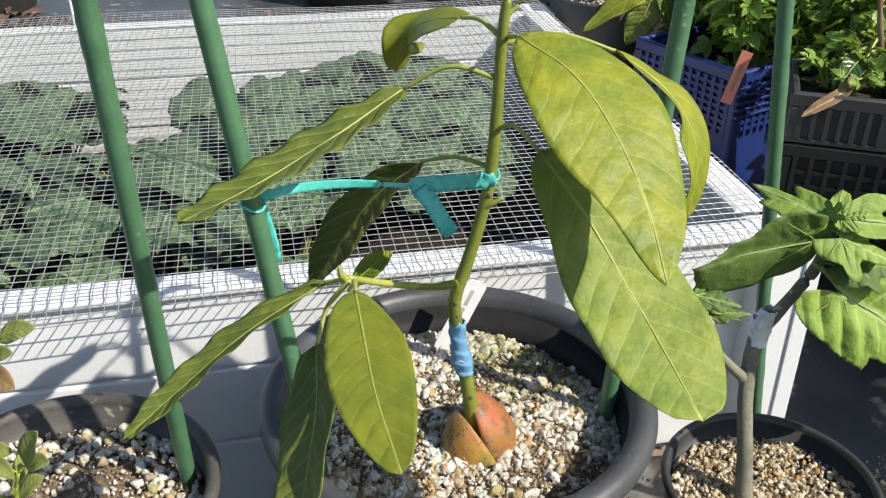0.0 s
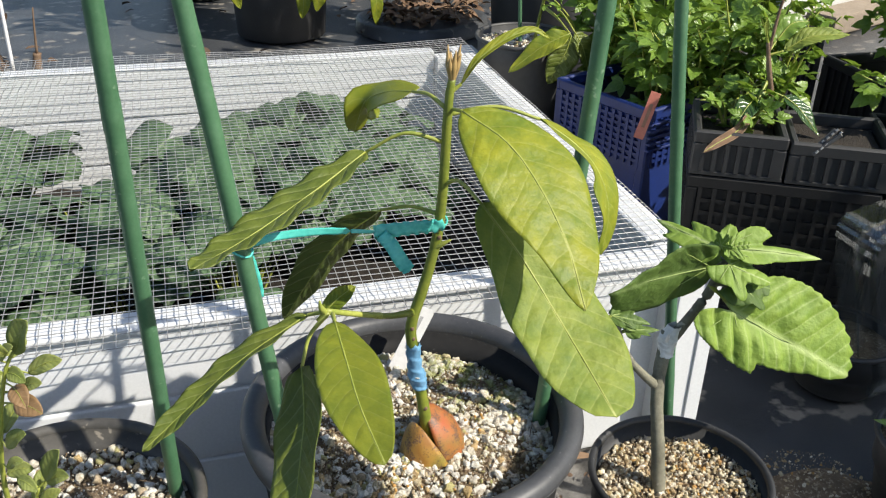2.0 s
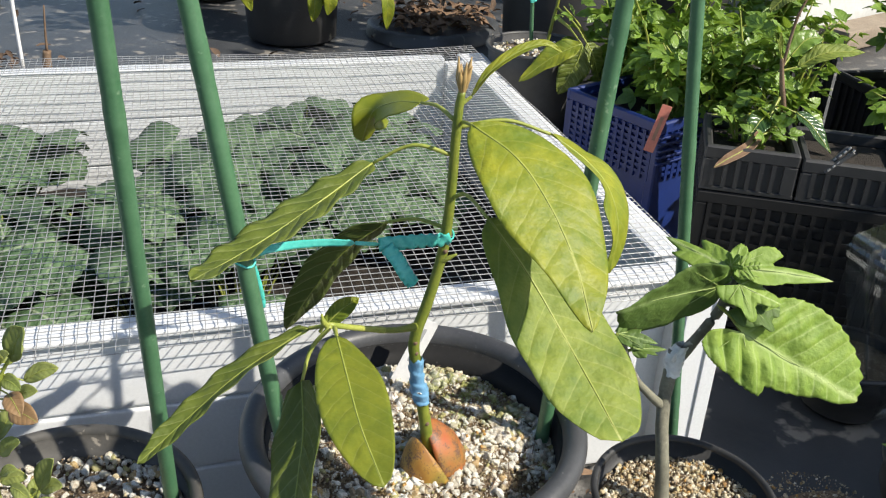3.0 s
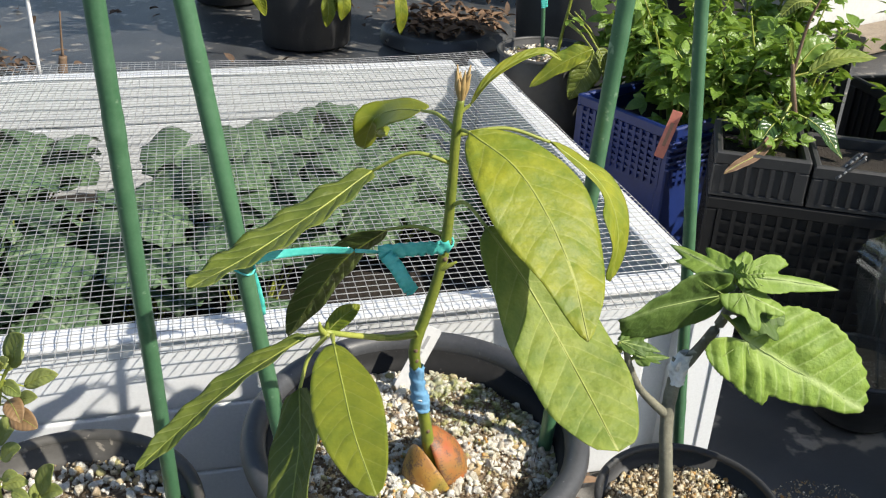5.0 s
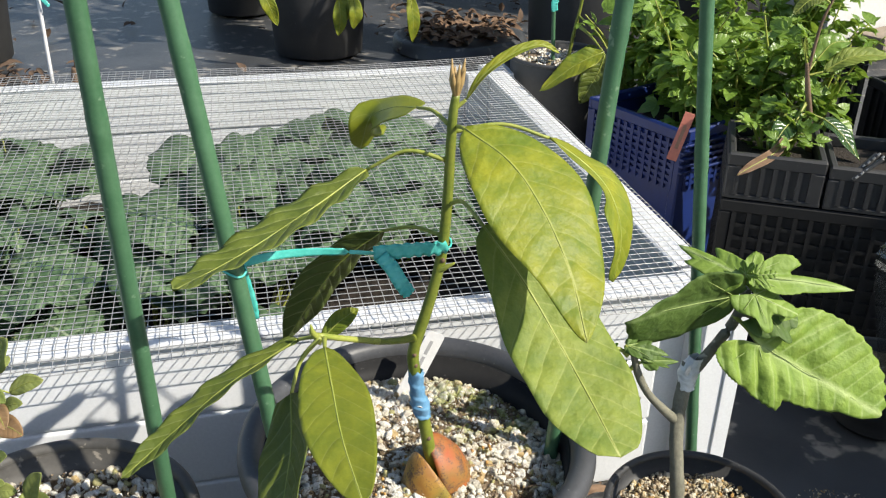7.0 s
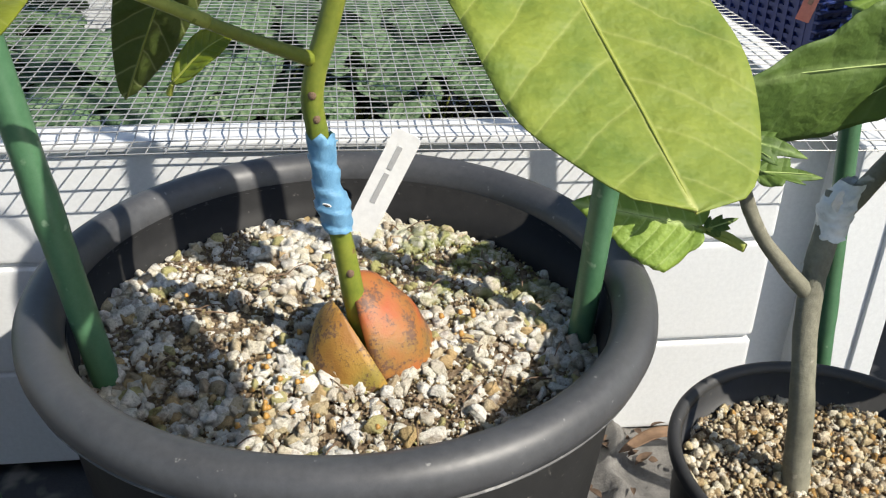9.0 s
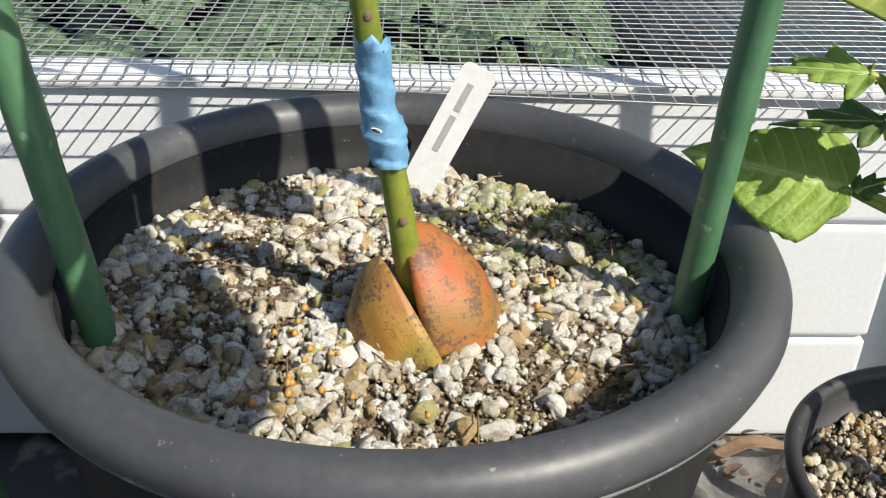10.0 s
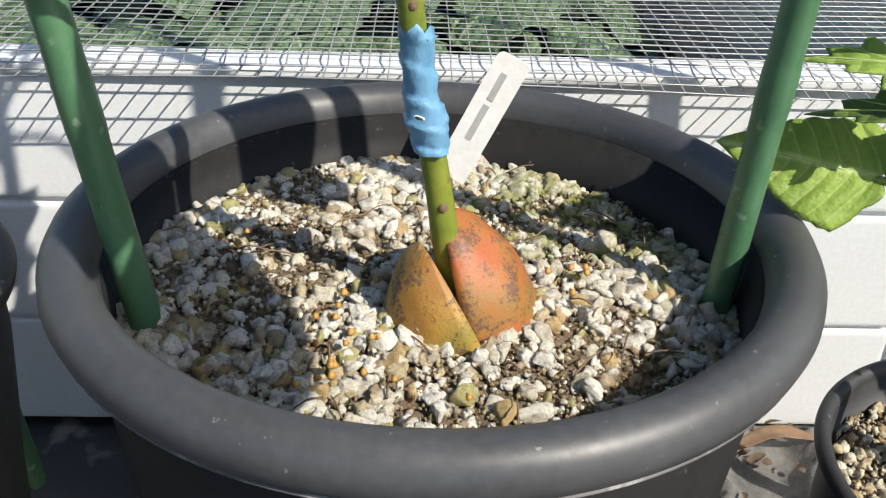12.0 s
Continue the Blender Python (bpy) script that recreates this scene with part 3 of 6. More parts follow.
def wire_cover():
    cover = thing("wire_mesh_cover", BED_AT @ Matrix.Translation((0, 0, BED_TOP + 0.004)), "galvanised half-inch wire mesh laid over the raised bed", "wire mesh")
    gap, left, right, front, back = 0.0127, BED_L + 0.02, 0.070, -0.043, BED_D + 0.012

    def height(x, y):
        z = 0.0065 * (1 + noise.noise(Vector((x * 2.2, y * 2.6, 3)))) + 0.002 * noise.noise(Vector((x * 8, y * 8, 9)))
        z += 0.010 * max(0.0, (y - 0.7) / 0.27) * (0.5 + 0.5 * math.sin(x * 6))
        return max(0.0, z) if y > -0.008 else max(0.0, z) * 0.4 + (y + 0.008) * (0.10 + 0.16 * math.sin(5.2 * x + 0.6))

    def drift(x, y):
        return 0.004 * noise.noise(Vector((x * 1.5, y * 1.5, 20)))

    def strand(points, r=0.00040):
        verts, faces = [], []
        for p in points:
            for dx, dz in ((-1, -1), (1, -1), (1, 1), (-1, 1)):
                verts.append(Vector(p) + Vector((dx * r, dx * r * 0.3, dz * r)))
        for i in range(len(points) - 1):
            for j in range(4):
                k = (j + 1) % 4
                faces.append((i * 4 + j, i * 4 + k, i * 4 + 4 + k, i * 4 + 4 + j))
        return pydata("wire", verts, faces)

    for i in range(int((right - left) / gap) + 1):
        x = right - i * gap
        link("wire", strand([(x + drift(x, y), y + drift(y, x), height(x, y)) for y in [front, -0.030, -0.019, -0.008, *[0.004 + (back - 0.004) * k / 26 for k in range(27)]]]), ZINC_WIRE, cover, local=True)
    for j in range(int((back - front) / gap) + 1):
        y = front + j * gap
        xs = [left + (right - left) * k / 34 for k in range(35)]

        def cross():
            verts, faces, r = [], [], 0.00040
            for x in xs:
                p = Vector((x + drift(x, y), y + drift(y, x), height(x, y) + 0.0008))
                verts.extend((p + Vector((0, -r, -r)), p + Vector((0, r, -r)), p + Vector((0, r, r)), p + Vector((0, -r, r))))
            for i in range(len(xs) - 1):
                for q in range(4):
                    k = (q + 1) % 4
                    faces.append((i * 4 + q, i * 4 + 4 + q, i * 4 + 4 + k, i * 4 + k))
            return pydata("wire", verts, faces)

        link("wire", cross(), ZINC_WIRE, cover, local=True)


wire_cover()

# ---- pots ----
MAIN, MAIN_R, MAIN_TOP = (0.0255, 0.595), 0.1508, 0.2825


def plant_pot(name, centre, r, top, bottom, foot, lip, material, label, rim_material=None):
    pot = thing(name, (*centre, bottom), label, "plant pot")
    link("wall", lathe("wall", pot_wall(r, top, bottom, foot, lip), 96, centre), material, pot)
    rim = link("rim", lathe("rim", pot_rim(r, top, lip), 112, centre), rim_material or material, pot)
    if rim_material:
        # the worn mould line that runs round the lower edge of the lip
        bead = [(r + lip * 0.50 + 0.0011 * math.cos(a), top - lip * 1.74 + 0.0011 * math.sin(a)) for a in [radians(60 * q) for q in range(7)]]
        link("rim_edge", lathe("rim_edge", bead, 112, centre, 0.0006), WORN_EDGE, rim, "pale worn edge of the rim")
    return pot


main_pot = plant_pot("nursery_pot", MAIN, MAIN_R, MAIN_TOP, GROUND, 0.120, 0.0115, MATT_SHADE_PLASTIC, "large black plastic nursery pot with a thick scuffed rim", SCUFFED_SKYLIT_PLASTIC)
fig_pot = plant_pot("nursery_pot", (0.298, 0.594), 0.090, 0.180, GROUND, 0.070, 0.004, BLACK_PLASTIC, "small black plastic nursery pot holding a young fig")
left_pot = plant_pot("nursery_pot", (-0.285, 0.525), 0.120, 0.232, GROUND, 0.095, 0.006, DUSTY_PLASTIC, "dusty black plastic nursery pot holding a small leafy shrub")


def potting_mix(centre, r, z, label, tilt=0.0):
    mix = thing("potting_mix", (*centre, z), label, "soil")
    rings = [(0.001, z + 0.004), (r * 0.3, z + 0.003), (r * 0.6, z), (r * 0.85, z - 0.003), (r, z - 0.004), (r, z - 0.03)]
    me = lathe("soil", list(reversed(rings)), 48, centre)
    for v in me.vertices:
        v.co.z += 0.002 * noise.noise(v.co * 60) - tilt * (v.co.x - centre[0]) / r
    link("soil", me, SOIL, mix)
    return mix


main_mix = potting_mix(MAIN, 0.1370, 0.2425, "coarse pale pumice and soil mix in the large pot", 0.0045)
fig_mix = potting_mix((0.298, 0.594), 0.083, 0.152, "brown pumice and bark mix in the fig's pot")
left_mix = potting_mix((-0.285, 0.525), 0.111, 0.198, "pale pumice and soil mix in the shrub's pot")

# ---- green stakes ----


def stake(name, foot, head, label, r=0.0069):
    foot, head = Vector(foot), Vector(head)
    s = thing(name, foot, label, "plant stake", "green garden stakes")
    n, sides = 168, 12
    way = (head - foot).normalized()
    a = way.cross(Vector((0, 1, 0))).normalized()
    b = way.cross(a)
    verts, faces = [], []
    length = (head - foot).length
    for i in range(n + 1):
        p = foot.lerp(head, i / n)
        for j in range(sides):
            q = 2 * math.pi * j / sides
            rr = r
            if j in (4, 10) and (i + j) % 4 == 0:
                rr *= 1.13
            if any(abs(i / n * length - k) < 0.011 for k in (0.22, 0.52)):
                rr *= 1.06
            verts.append(p + (a * math.cos(q) + b * math.sin(q)) * rr)
    for i in range(n):
        for j in range(sides):
            k = (j + 1) % sides
            faces.append((i * sides + j, (i + 1) * sides + j, (i + 1) * sides + k, i * sides + k))
    link("tube", pydata("tube", verts, faces), STAKE_GREEN, s)
    cap = tube("cap", [head, head + way * 0.006, head + way * 0.012], [r * 1.1, r * 1.1, r * 0.4], 10, 6)
    link("cap", cap, STAKE_GREEN, s)
    return s


def along(foot, other, z):
    f, o = Vector(foot), Vector(other)
    return f + (o - f) * ((z - f.z) / (o.z - f.z))


stake("garden_stake", along((-0.082, 0.534, 0.25), (-0.125, 0.525, 0.6), 0.12), along((-0.082, 0.534, 0.25), (-0.125, 0.525, 0.6), 1.12), "green plastic-coated garden stake set in the large pot")
stake("garden_stake", along((0.151, 0.61, 0.245), (0.168, 0.60, 0.6), 0.12), along((0.151, 0.61, 0.245), (0.168, 0.60, 0.6), 1.12), "green plastic-coated garden stake set in the large pot")
stake("garden_stake", along((-0.197, 0.572, 0.2), (-0.185, 0.51, 0.6), 0.08), along((-0.197, 0.572, 0.2), (-0.185, 0.51, 0.6), 1.10), "green plastic-coated garden stake set in the shrub's pot")
stake("garden_stake", along((0.318, 0.740, 0.286), (0.278, 0.740, 0.628), GROUND - 0.01), along((0.318, 0.740, 0.286), (0.278, 0.740, 0.628), 1.05), "green plastic-coated garden stake between the fig and the bed", 0.0066)

# ---- avocado seedling ----
STEM = [(0.044, 0.566, 0.235), (0.036, 0.566, 0.275), (0.031, 0.565, 0.309), (0.025, 0.564, 0.339), (0.022, 0.562, 0.363), (0.021, 0.560, 0.388), (0.031, 0.562, 0.424), (0.040, 0.564, 0.461), (0.044, 0.565, 0.492), (0.046, 0.566, 0.526), (0.047, 0.567, 0.558), (0.048, 0.567, 0.583), (0.050, 0.567, 0.600)]
avocado = thing("avocado_seedling", STEM[0], "grafted young avocado with drooping yellow-green leaves and a split seed", "plant")
link("stem", tube("stem", STEM, [0.0060, 0.0055, 0.0052, 0.0050, 0.0048, 0.0050, 0.0046, 0.0044, 0.0042, 0.0040, 0.0038, 0.0036, 0.003], 12, 60, 0.10), STEM_GREEN, avocado, "green stem with brown leaf scars")


def avo_leaf(stalk, points, width, up, material=None, label="", **shape):
    """A leaf: its stalk from the stem, its blade, and the midrib that stands out."""
    ob = thick(link("leaf", blade("leaf", points, width, up, **shape), material or AVO_LEAF, avocado, label), 0.0005)
    path = spline(points, 14)
    u = Vector(up).normalized() * 0.0002
    rib = tube("midrib", [p + u for p in path], [0.0008, 0.0006, 0.0003], 6, 20)
    link("midrib", rib, PETIOLE, ob)
    if stalk:
        link("leafstalk", tube("leafstalk", [*stalk, points[0]], [0.0019, 0.0015, 0.0013], 7, 14), PETIOLE, ob)
    return ob


# two large leaves that hang to the front right
avo_leaf([(0.048, 0.566, 0.572), (0.051, 0.567, 0.576)], [(0.0545, 0.5320, 0.5870), (0.0830, 0.5010, 0.5750), (0.1022, 0.4701, 0.5545), (0.1171, 0.4370, 0.5265), (0.1235, 0.3990, 0.4997)], 0.0780, (0.276, -0.617, 0.737), AVO_LEAF, "broad yellow-green hanging leaf", fold=-0.04, wave=0.022, power=0.80, blunt=0.88, twist=0.02, seed=1.0, waves=2.4, quilt=0.0016, n=44, m=9)
avo_leaf([(0.047, 0.566, 0.515), (0.056, 0.545, 0.526)], [(0.0681, 0.5079, 0.5246), (0.0972, 0.4860, 0.4900), (0.1185, 0.4600, 0.4600), (0.1359, 0.4245, 0.4385), (0.1494, 0.3860, 0.4220)], 0.0755, (0.294, -0.722, 0.560), AVO_PALE, "long pale green hanging leaf", fold=0.03, wave=0.025, power=1.25, blunt=0.40, twist=0.02, seed=2.3, waves=2.6, quilt=0.0020, n=44, m=9)
# narrow leaf curling down behind them
avo_leaf([(0.048, 0.567, 0.572), (0.085, 0.570, 0.577)], [(0.1191, 0.5671, 0.5676), (0.1460, 0.5579, 0.5505), (0.1659, 0.5549, 0.5285), (0.1749, 0.5451, 0.4995), (0.1722, 0.5413, 0.4616)], 0.0480, (0.668, 0.109, 0.736), AVO_LEAF, "narrow leaf curling down", fold=0.08, wave=0.03, power=0.9, blunt=0.45, twist=0.75, seed=0.4, waves=2.5, quilt=0.0010, n=36, m=7)
# front leaf that lies towards the viewer
avo_leaf([(-0.041, 0.468, 0.458)], [(-0.0390, 0.4492, 0.4636), (-0.0306, 0.4035, 0.4622), (-0.0218, 0.3606, 0.4581), (-0.0079, 0.3136, 0.4530)], 0.0445, (0.208, -0.326, 0.922), AVO_MID, "flat oval yellow-green leaf", fold=0.03, wave=0.02, power=0.95, blunt=0.59, twist=0.29, seed=3.0, waves=2.0, quilt=0.0011, n=40, m=8)
# long leaves that point to the left
avo_leaf([(0.044, 0.567, 0.550), (0.015, 0.570, 0.556)], [(-0.0148, 0.5750, 0.5390), (-0.0550, 0.5350, 0.5230), (-0.0970, 0.4870, 0.5120), (-0.1322, 0.4450, 0.5085)], 0.0380, (-0.25, -0.30, 0.92), AVO_DARK, "long narrow folded leaf", fold=0.22, wave=0.05, seed=4.0, power=1.0, blunt=0.45, twist=0.16, waves=5.5, n=44, m=6)
avo_leaf([(-0.044, 0.474, 0.457)], [(-0.0603, 0.4800, 0.4500), (-0.1060, 0.4560, 0.4290), (-0.1410, 0.4360, 0.4050), (-0.1720, 0.4120, 0.3855)], 0.0250, (0.349, 0.309, 0.885), AVO_DARK, "long narrow drooping leaf", fold=0.36, wave=0.05, seed=5.0, power=0.75, blunt=0.52, twist=-0.24, waves=5.0, n=40, m=6)
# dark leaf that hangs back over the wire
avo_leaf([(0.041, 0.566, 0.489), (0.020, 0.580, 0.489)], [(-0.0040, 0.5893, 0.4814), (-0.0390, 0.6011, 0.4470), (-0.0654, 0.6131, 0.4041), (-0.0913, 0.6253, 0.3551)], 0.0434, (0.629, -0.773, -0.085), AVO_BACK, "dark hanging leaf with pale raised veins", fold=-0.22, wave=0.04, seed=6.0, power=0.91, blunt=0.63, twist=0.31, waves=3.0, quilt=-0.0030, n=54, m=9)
avo_leaf([(-0.060, 0.604, 0.366)], [(-0.057, 0.602, 0.372), (-0.041, 0.605, 0.388), (-0.026, 0.610, 0.397)], 0.018, (-0.3, -0.75, 0.55), AVO_LEAF, "small bright leaf lit by the sun", fold=0.2, wave=0.03, seed=6.5, waves=2)
# dark leaf that hangs straight down in front
avo_leaf([(-0.044, 0.472, 0.457), (-0.058, 0.468, 0.440)], [(-0.0640, 0.4560, 0.4210), (-0.0615, 0.4244, 0.4022), (-0.0640, 0.3999, 0.3822), (-0.0672, 0.3757, 0.3635), (-0.0719, 0.3534, 0.3472)], 0.0442, (-0.630, -0.546, 0.553), AVO_DARK, "dark leaf hanging straight down", fold=0.285, wave=0.035, seed=7.0, power=0.79, blunt=0.42, twist=0.15, waves=2.5, n=36, m=7)
# small leaves at the tip
avo_leaf([(0.045, 0.567, 0.578), (0.034, 0.585, 0.582)], [(0.0229, 0.6050, 0.5775), (0.0032, 0.6300, 0.5690), (-0.0151, 0.6500, 0.5530), (-0.0245, 0.6680, 0.5200)], 0.0385, (0.278, -0.620, 0.734), AVO_SMALL, "small leaf near the shoot tip", fold=-0.136, wave=0.02, seed=8.0, power=0.77, blunt=0.45, waves=2, n=32, m=6)
avo_leaf([(0.050, 0.567, 0.590)], [(0.057, 0.567, 0.596), (0.070, 0.570, 0.614), (0.091, 0.575, 0.628), (0.110, 0.579, 0.633), (0.124, 0.580, 0.627)], 0.009, (-0.3, -0.5, 0.8), AVO_LEAF, "narrow young leaf at the shoot tip", fold=0.5, wave=0.03, seed=9.0, waves=2)


def avocado_details():
    link("side_branch", tube("side_branch", [(0.022, 0.560, 0.400), (0.006, 0.530, 0.416), (-0.010, 0.508, 0.430)], [0.0034, 0.0026, 0.0024], 8, 14), STEM_GREEN, avocado, "thin side branch")
    link("side_branch", tube("side_branch", [(-0.006, 0.513, 0.427), (-0.012, 0.506, 0.432), (-0.028, 0.490, 0.444), (-0.046, 0.474, 0.457)], [0.0028, 0.0024, 0.0022], 8, 14), PETIOLE, avocado, "yellow-green end of the side branch")
    link("side_bud", tube("side_bud", [(0.038, 0.563, 0.458), (0.045, 0.560, 0.464), (0.052, 0.558, 0.469)], [0.0026, 0.0022, 0.0008], 7, 8), PETIOLE, avocado)
    link("side_bud", tube("side_bud", [(-0.046, 0.474, 0.455), (-0.049, 0.471, 0.461), (-0.050, 0.470, 0.468)], [0.0026, 0.0022, 0.0008], 7, 8), PETIOLE, avocado)
    for k in range(9):
        q = k * 2.4
        d = Vector((math.cos(q), math.sin(q), 0)) * (0.003 + 0.0007 * (k % 4))
        p = Vector((0.050, 0.567, 0.596))
        link("bud_scale", tube("bud_scale", [p, p + d + Vector((0, 0, 0.014)), p + d * 1.6 + Vector((0.001, 0, 0.030 - 0.0012 * k))], [0.0016, 0.0026, 0.0004], 6, 10), BUD, avocado, "pinkish opening bud scale")
    for z, x, y in ((0.297, 0.0345, 0.5605), (0.386, 0.0215, 0.5555), (0.470, 0.0430, 0.5600), (0.375, 0.0225, 0.5565)):
        me = lathe("leaf_scar", [(0.0001, 0.0012), (0.0016, 0.0010), (0.0026, 0.0), (0.0028, -0.001)], 12)
        scar = link("leaf_scar", me, BROWN_TWIG)
        scar.parent = avocado
        scar.matrix_parent_inverse = placed(avocado).inverted()
        scar.matrix_basis = Matrix.LocRotScale((x, y, z), Euler((radians(84), 0, radians(8))), (0.72, 0.8, 0.8))


avocado_details()


def seed_halves():
    """Two halves of the seed, split apart round the stem."""
    def half(name, centre, size, cut, yaw, lean, material, label):
        bm = bmesh.new()
        bmesh.ops.create_uvsphere(bm, u_segments=32, v_segments=22, radius=1)
        for v in bm.verts:
            taper = 1 - 0.16 * max(0.0, v.co.z) ** 2
            k = 1 + 0.05 * noise.noise(v.co * 2.2 + Vector(centre) * 50)
            v.co = Vector((v.co.x * size[0] * taper * k, v.co.y * size[1] * taper * k, v.co.z * size[2] * k))
        r = bmesh.ops.bisect_plane(bm, geom=bm.verts[:] + bm.edges[:] + bm.faces[:], plane_co=(cut, 0, 0), plane_no=(-1, 0, 0), clear_outer=True)
        edges = [e for e in r["geom_cut"] if isinstance(e, bmesh.types.BMEdge)]
        bmesh.ops.contextual_create(bm, geom=edges)
        me = bpy.data.meshes.new(name)
        bm.to_mesh(me)
        bm.free()
        me.polygons.foreach_set("use_smooth", [len(p.vertices) < 6 for p in me.polygons])
        ob = link(name, me, material)
        ob.parent = avocado
        ob.matrix_parent_inverse = placed(avocado).inverted()
        ob.matrix_basis = Matrix.LocRotScale(centre, Euler((0, radians(lean), radians(yaw))), None)
        ob["label"] = label

    half("seed_half", (0.0430, 0.5680, 0.2425), (0.0335, 0.0270, 0.0420), 0.001, 212, 24, SEED_SKIN, "brown-orange seed half with dark flecks")
    half("seed_half", (0.0445, 0.5770, 0.2400), (0.0300, 0.0310, 0.0490), 0.001, 10, -16, SEED_RED, "red-orange seed half with dark flecks")


seed_halves()


def graft_tape():
    """Blue tape wound round the graft, with a loose upper edge and a bulge."""
    path = spline([(0.0290, 0.5648, 0.3190), (0.0272, 0.5645, 0.329), STEM[3], (0.0236, 0.563, 0.352), (0.0225, 0.562, 0.367)], 44)
    verts, faces, sides = [], [], 20
    for i, p in enumerate(path):
        t = i / 44
        r = 0.0061 + 0.0013 * math.exp(-((t - 0.30) / 0.20) ** 2) - 0.0007 * t
        for j in range(sides):
            q = 2 * math.pi * j / sides
            wrap = ((t * 4.2 + j / sides) % 1.0)
            rr = r + 0.0013 * wrap + 0.0011 * noise.noise(Vector((math.cos(q) * 2.0, math.sin(q) * 2.0, t * 8)))
            if i >= 41:
                rr += 0.0020 * noise.noise(Vector((q * 2, t, 4)))
            verts.append(p + Vector((math.cos(q) * rr, math.sin(q) * rr, 0.0060 * noise.noise(Vector((q * 1.5, 0, 8))) if i >= 42 else 0)))
    for i in range(44):
        for j in range(sides):
            k = (j + 1) % sides
            faces.append((i * sides + j, i * sides + k, (i + 1) * sides + k, (i + 1) * sides + j))
    tape = thing("graft_tape", STEM[2], "pale blue stretch tape wound round the graft", "tape")
    link("wrap", pydata("wrap", verts, faces), BLUE_TAPE, tape)
    torn = lathe("torn_hole", [(0.0001, 0.0006), (0.0018, 0.0004), (0.0026, 0.0)], 10)
    for m, w in ((PALE_TAPE, 0.66), (BLACK_PLASTIC, 0.50)):
        hole = link("torn_hole", torn.copy(), m)
        hole.parent = tape
        hole.matrix_parent_inverse = placed(tape).inverted()
        hole.matrix_basis = Matrix.LocRotScale((0.0262, 0.5541 - (0.0005 if w < 0.6 else 0), 0.3355), Euler((radians(88), radians(14), radians(0))), (w * 1.3, w * 0.5, 1))


graft_tape()


def name_tag():
    """A white plastic label stuck in the mix at a slant; what is written on it stays plain bars."""
    tag = thing("plant_label", (0.022, 0.695, 0.245), "white plastic plant label leaning in the mix", "plant label")
    foot, head = Vector((0.0110, 0.694, 0.240)), Vector((0.0455, 0.704, 0.3130))
    way = (head - foot).normalized()
    side = Vector((1, 0.1, 0))
    side = (side - way * side.dot(way)).normalized()
    face = side.cross(way).normalized()
    m = Matrix((side, way, face)).transposed().to_4x4()
    m.translation = foot
    length = (head - foot).length
    bm = bmesh.new()
    outline = [(-0.0092, 0), (0.0092, 0), *((k * (0.0054 + 0.0038 * math.cos(radians(q))), length - 0.0038 + 0.0038 * math.sin(radians(q))) for k, turns in ((1, (0, 30, 60, 90)), (-1, (90, 60, 30, 0))) for q in turns)]
    f = bm.faces.new([bm.verts.new((x, y, 0)) for x, y in outline])
    ext = bmesh.ops.extrude_face_region(bm, geom=[f])
    bmesh.ops.translate(bm, verts=[v for v in ext["geom"] if isinstance(v, bmesh.types.BMVert)], vec=(0, 0, 0.0006))
    bmesh.ops.recalc_face_normals(bm, faces=bm.faces[:])
    bm.transform(m)
    me = bpy.data.meshes.new("card")
    bm.to_mesh(me)
    bm.free()
    card = link("card", me, LABEL_WHITE, tag)
    for lo, hi in ((length - 0.026, length - 0.010), (length - 0.050, length - 0.029)):
        for z in (0.0006, -0.0003):
            bar = box("ink_bar", (-0.0017, lo, z), (0.0017, hi, z + 0.0003), 0)
            bar.transform(m @ Matrix.Translation((-0.0010, 0, 0)))
            link("ink_bar", bar, INK, card)


name_tag()


def ribbon(name, points, width, up, material, parent, label="", n=24, twist=0.0, crumple=0.0):
    me = blade(name, points, width, up, fold=0.0, wave=crumple, n=n, m=2, start=0.95, blunt=0.1, twist=twist, waves=7)
    return thick(link(name, me, material, parent, label), 0.0003)


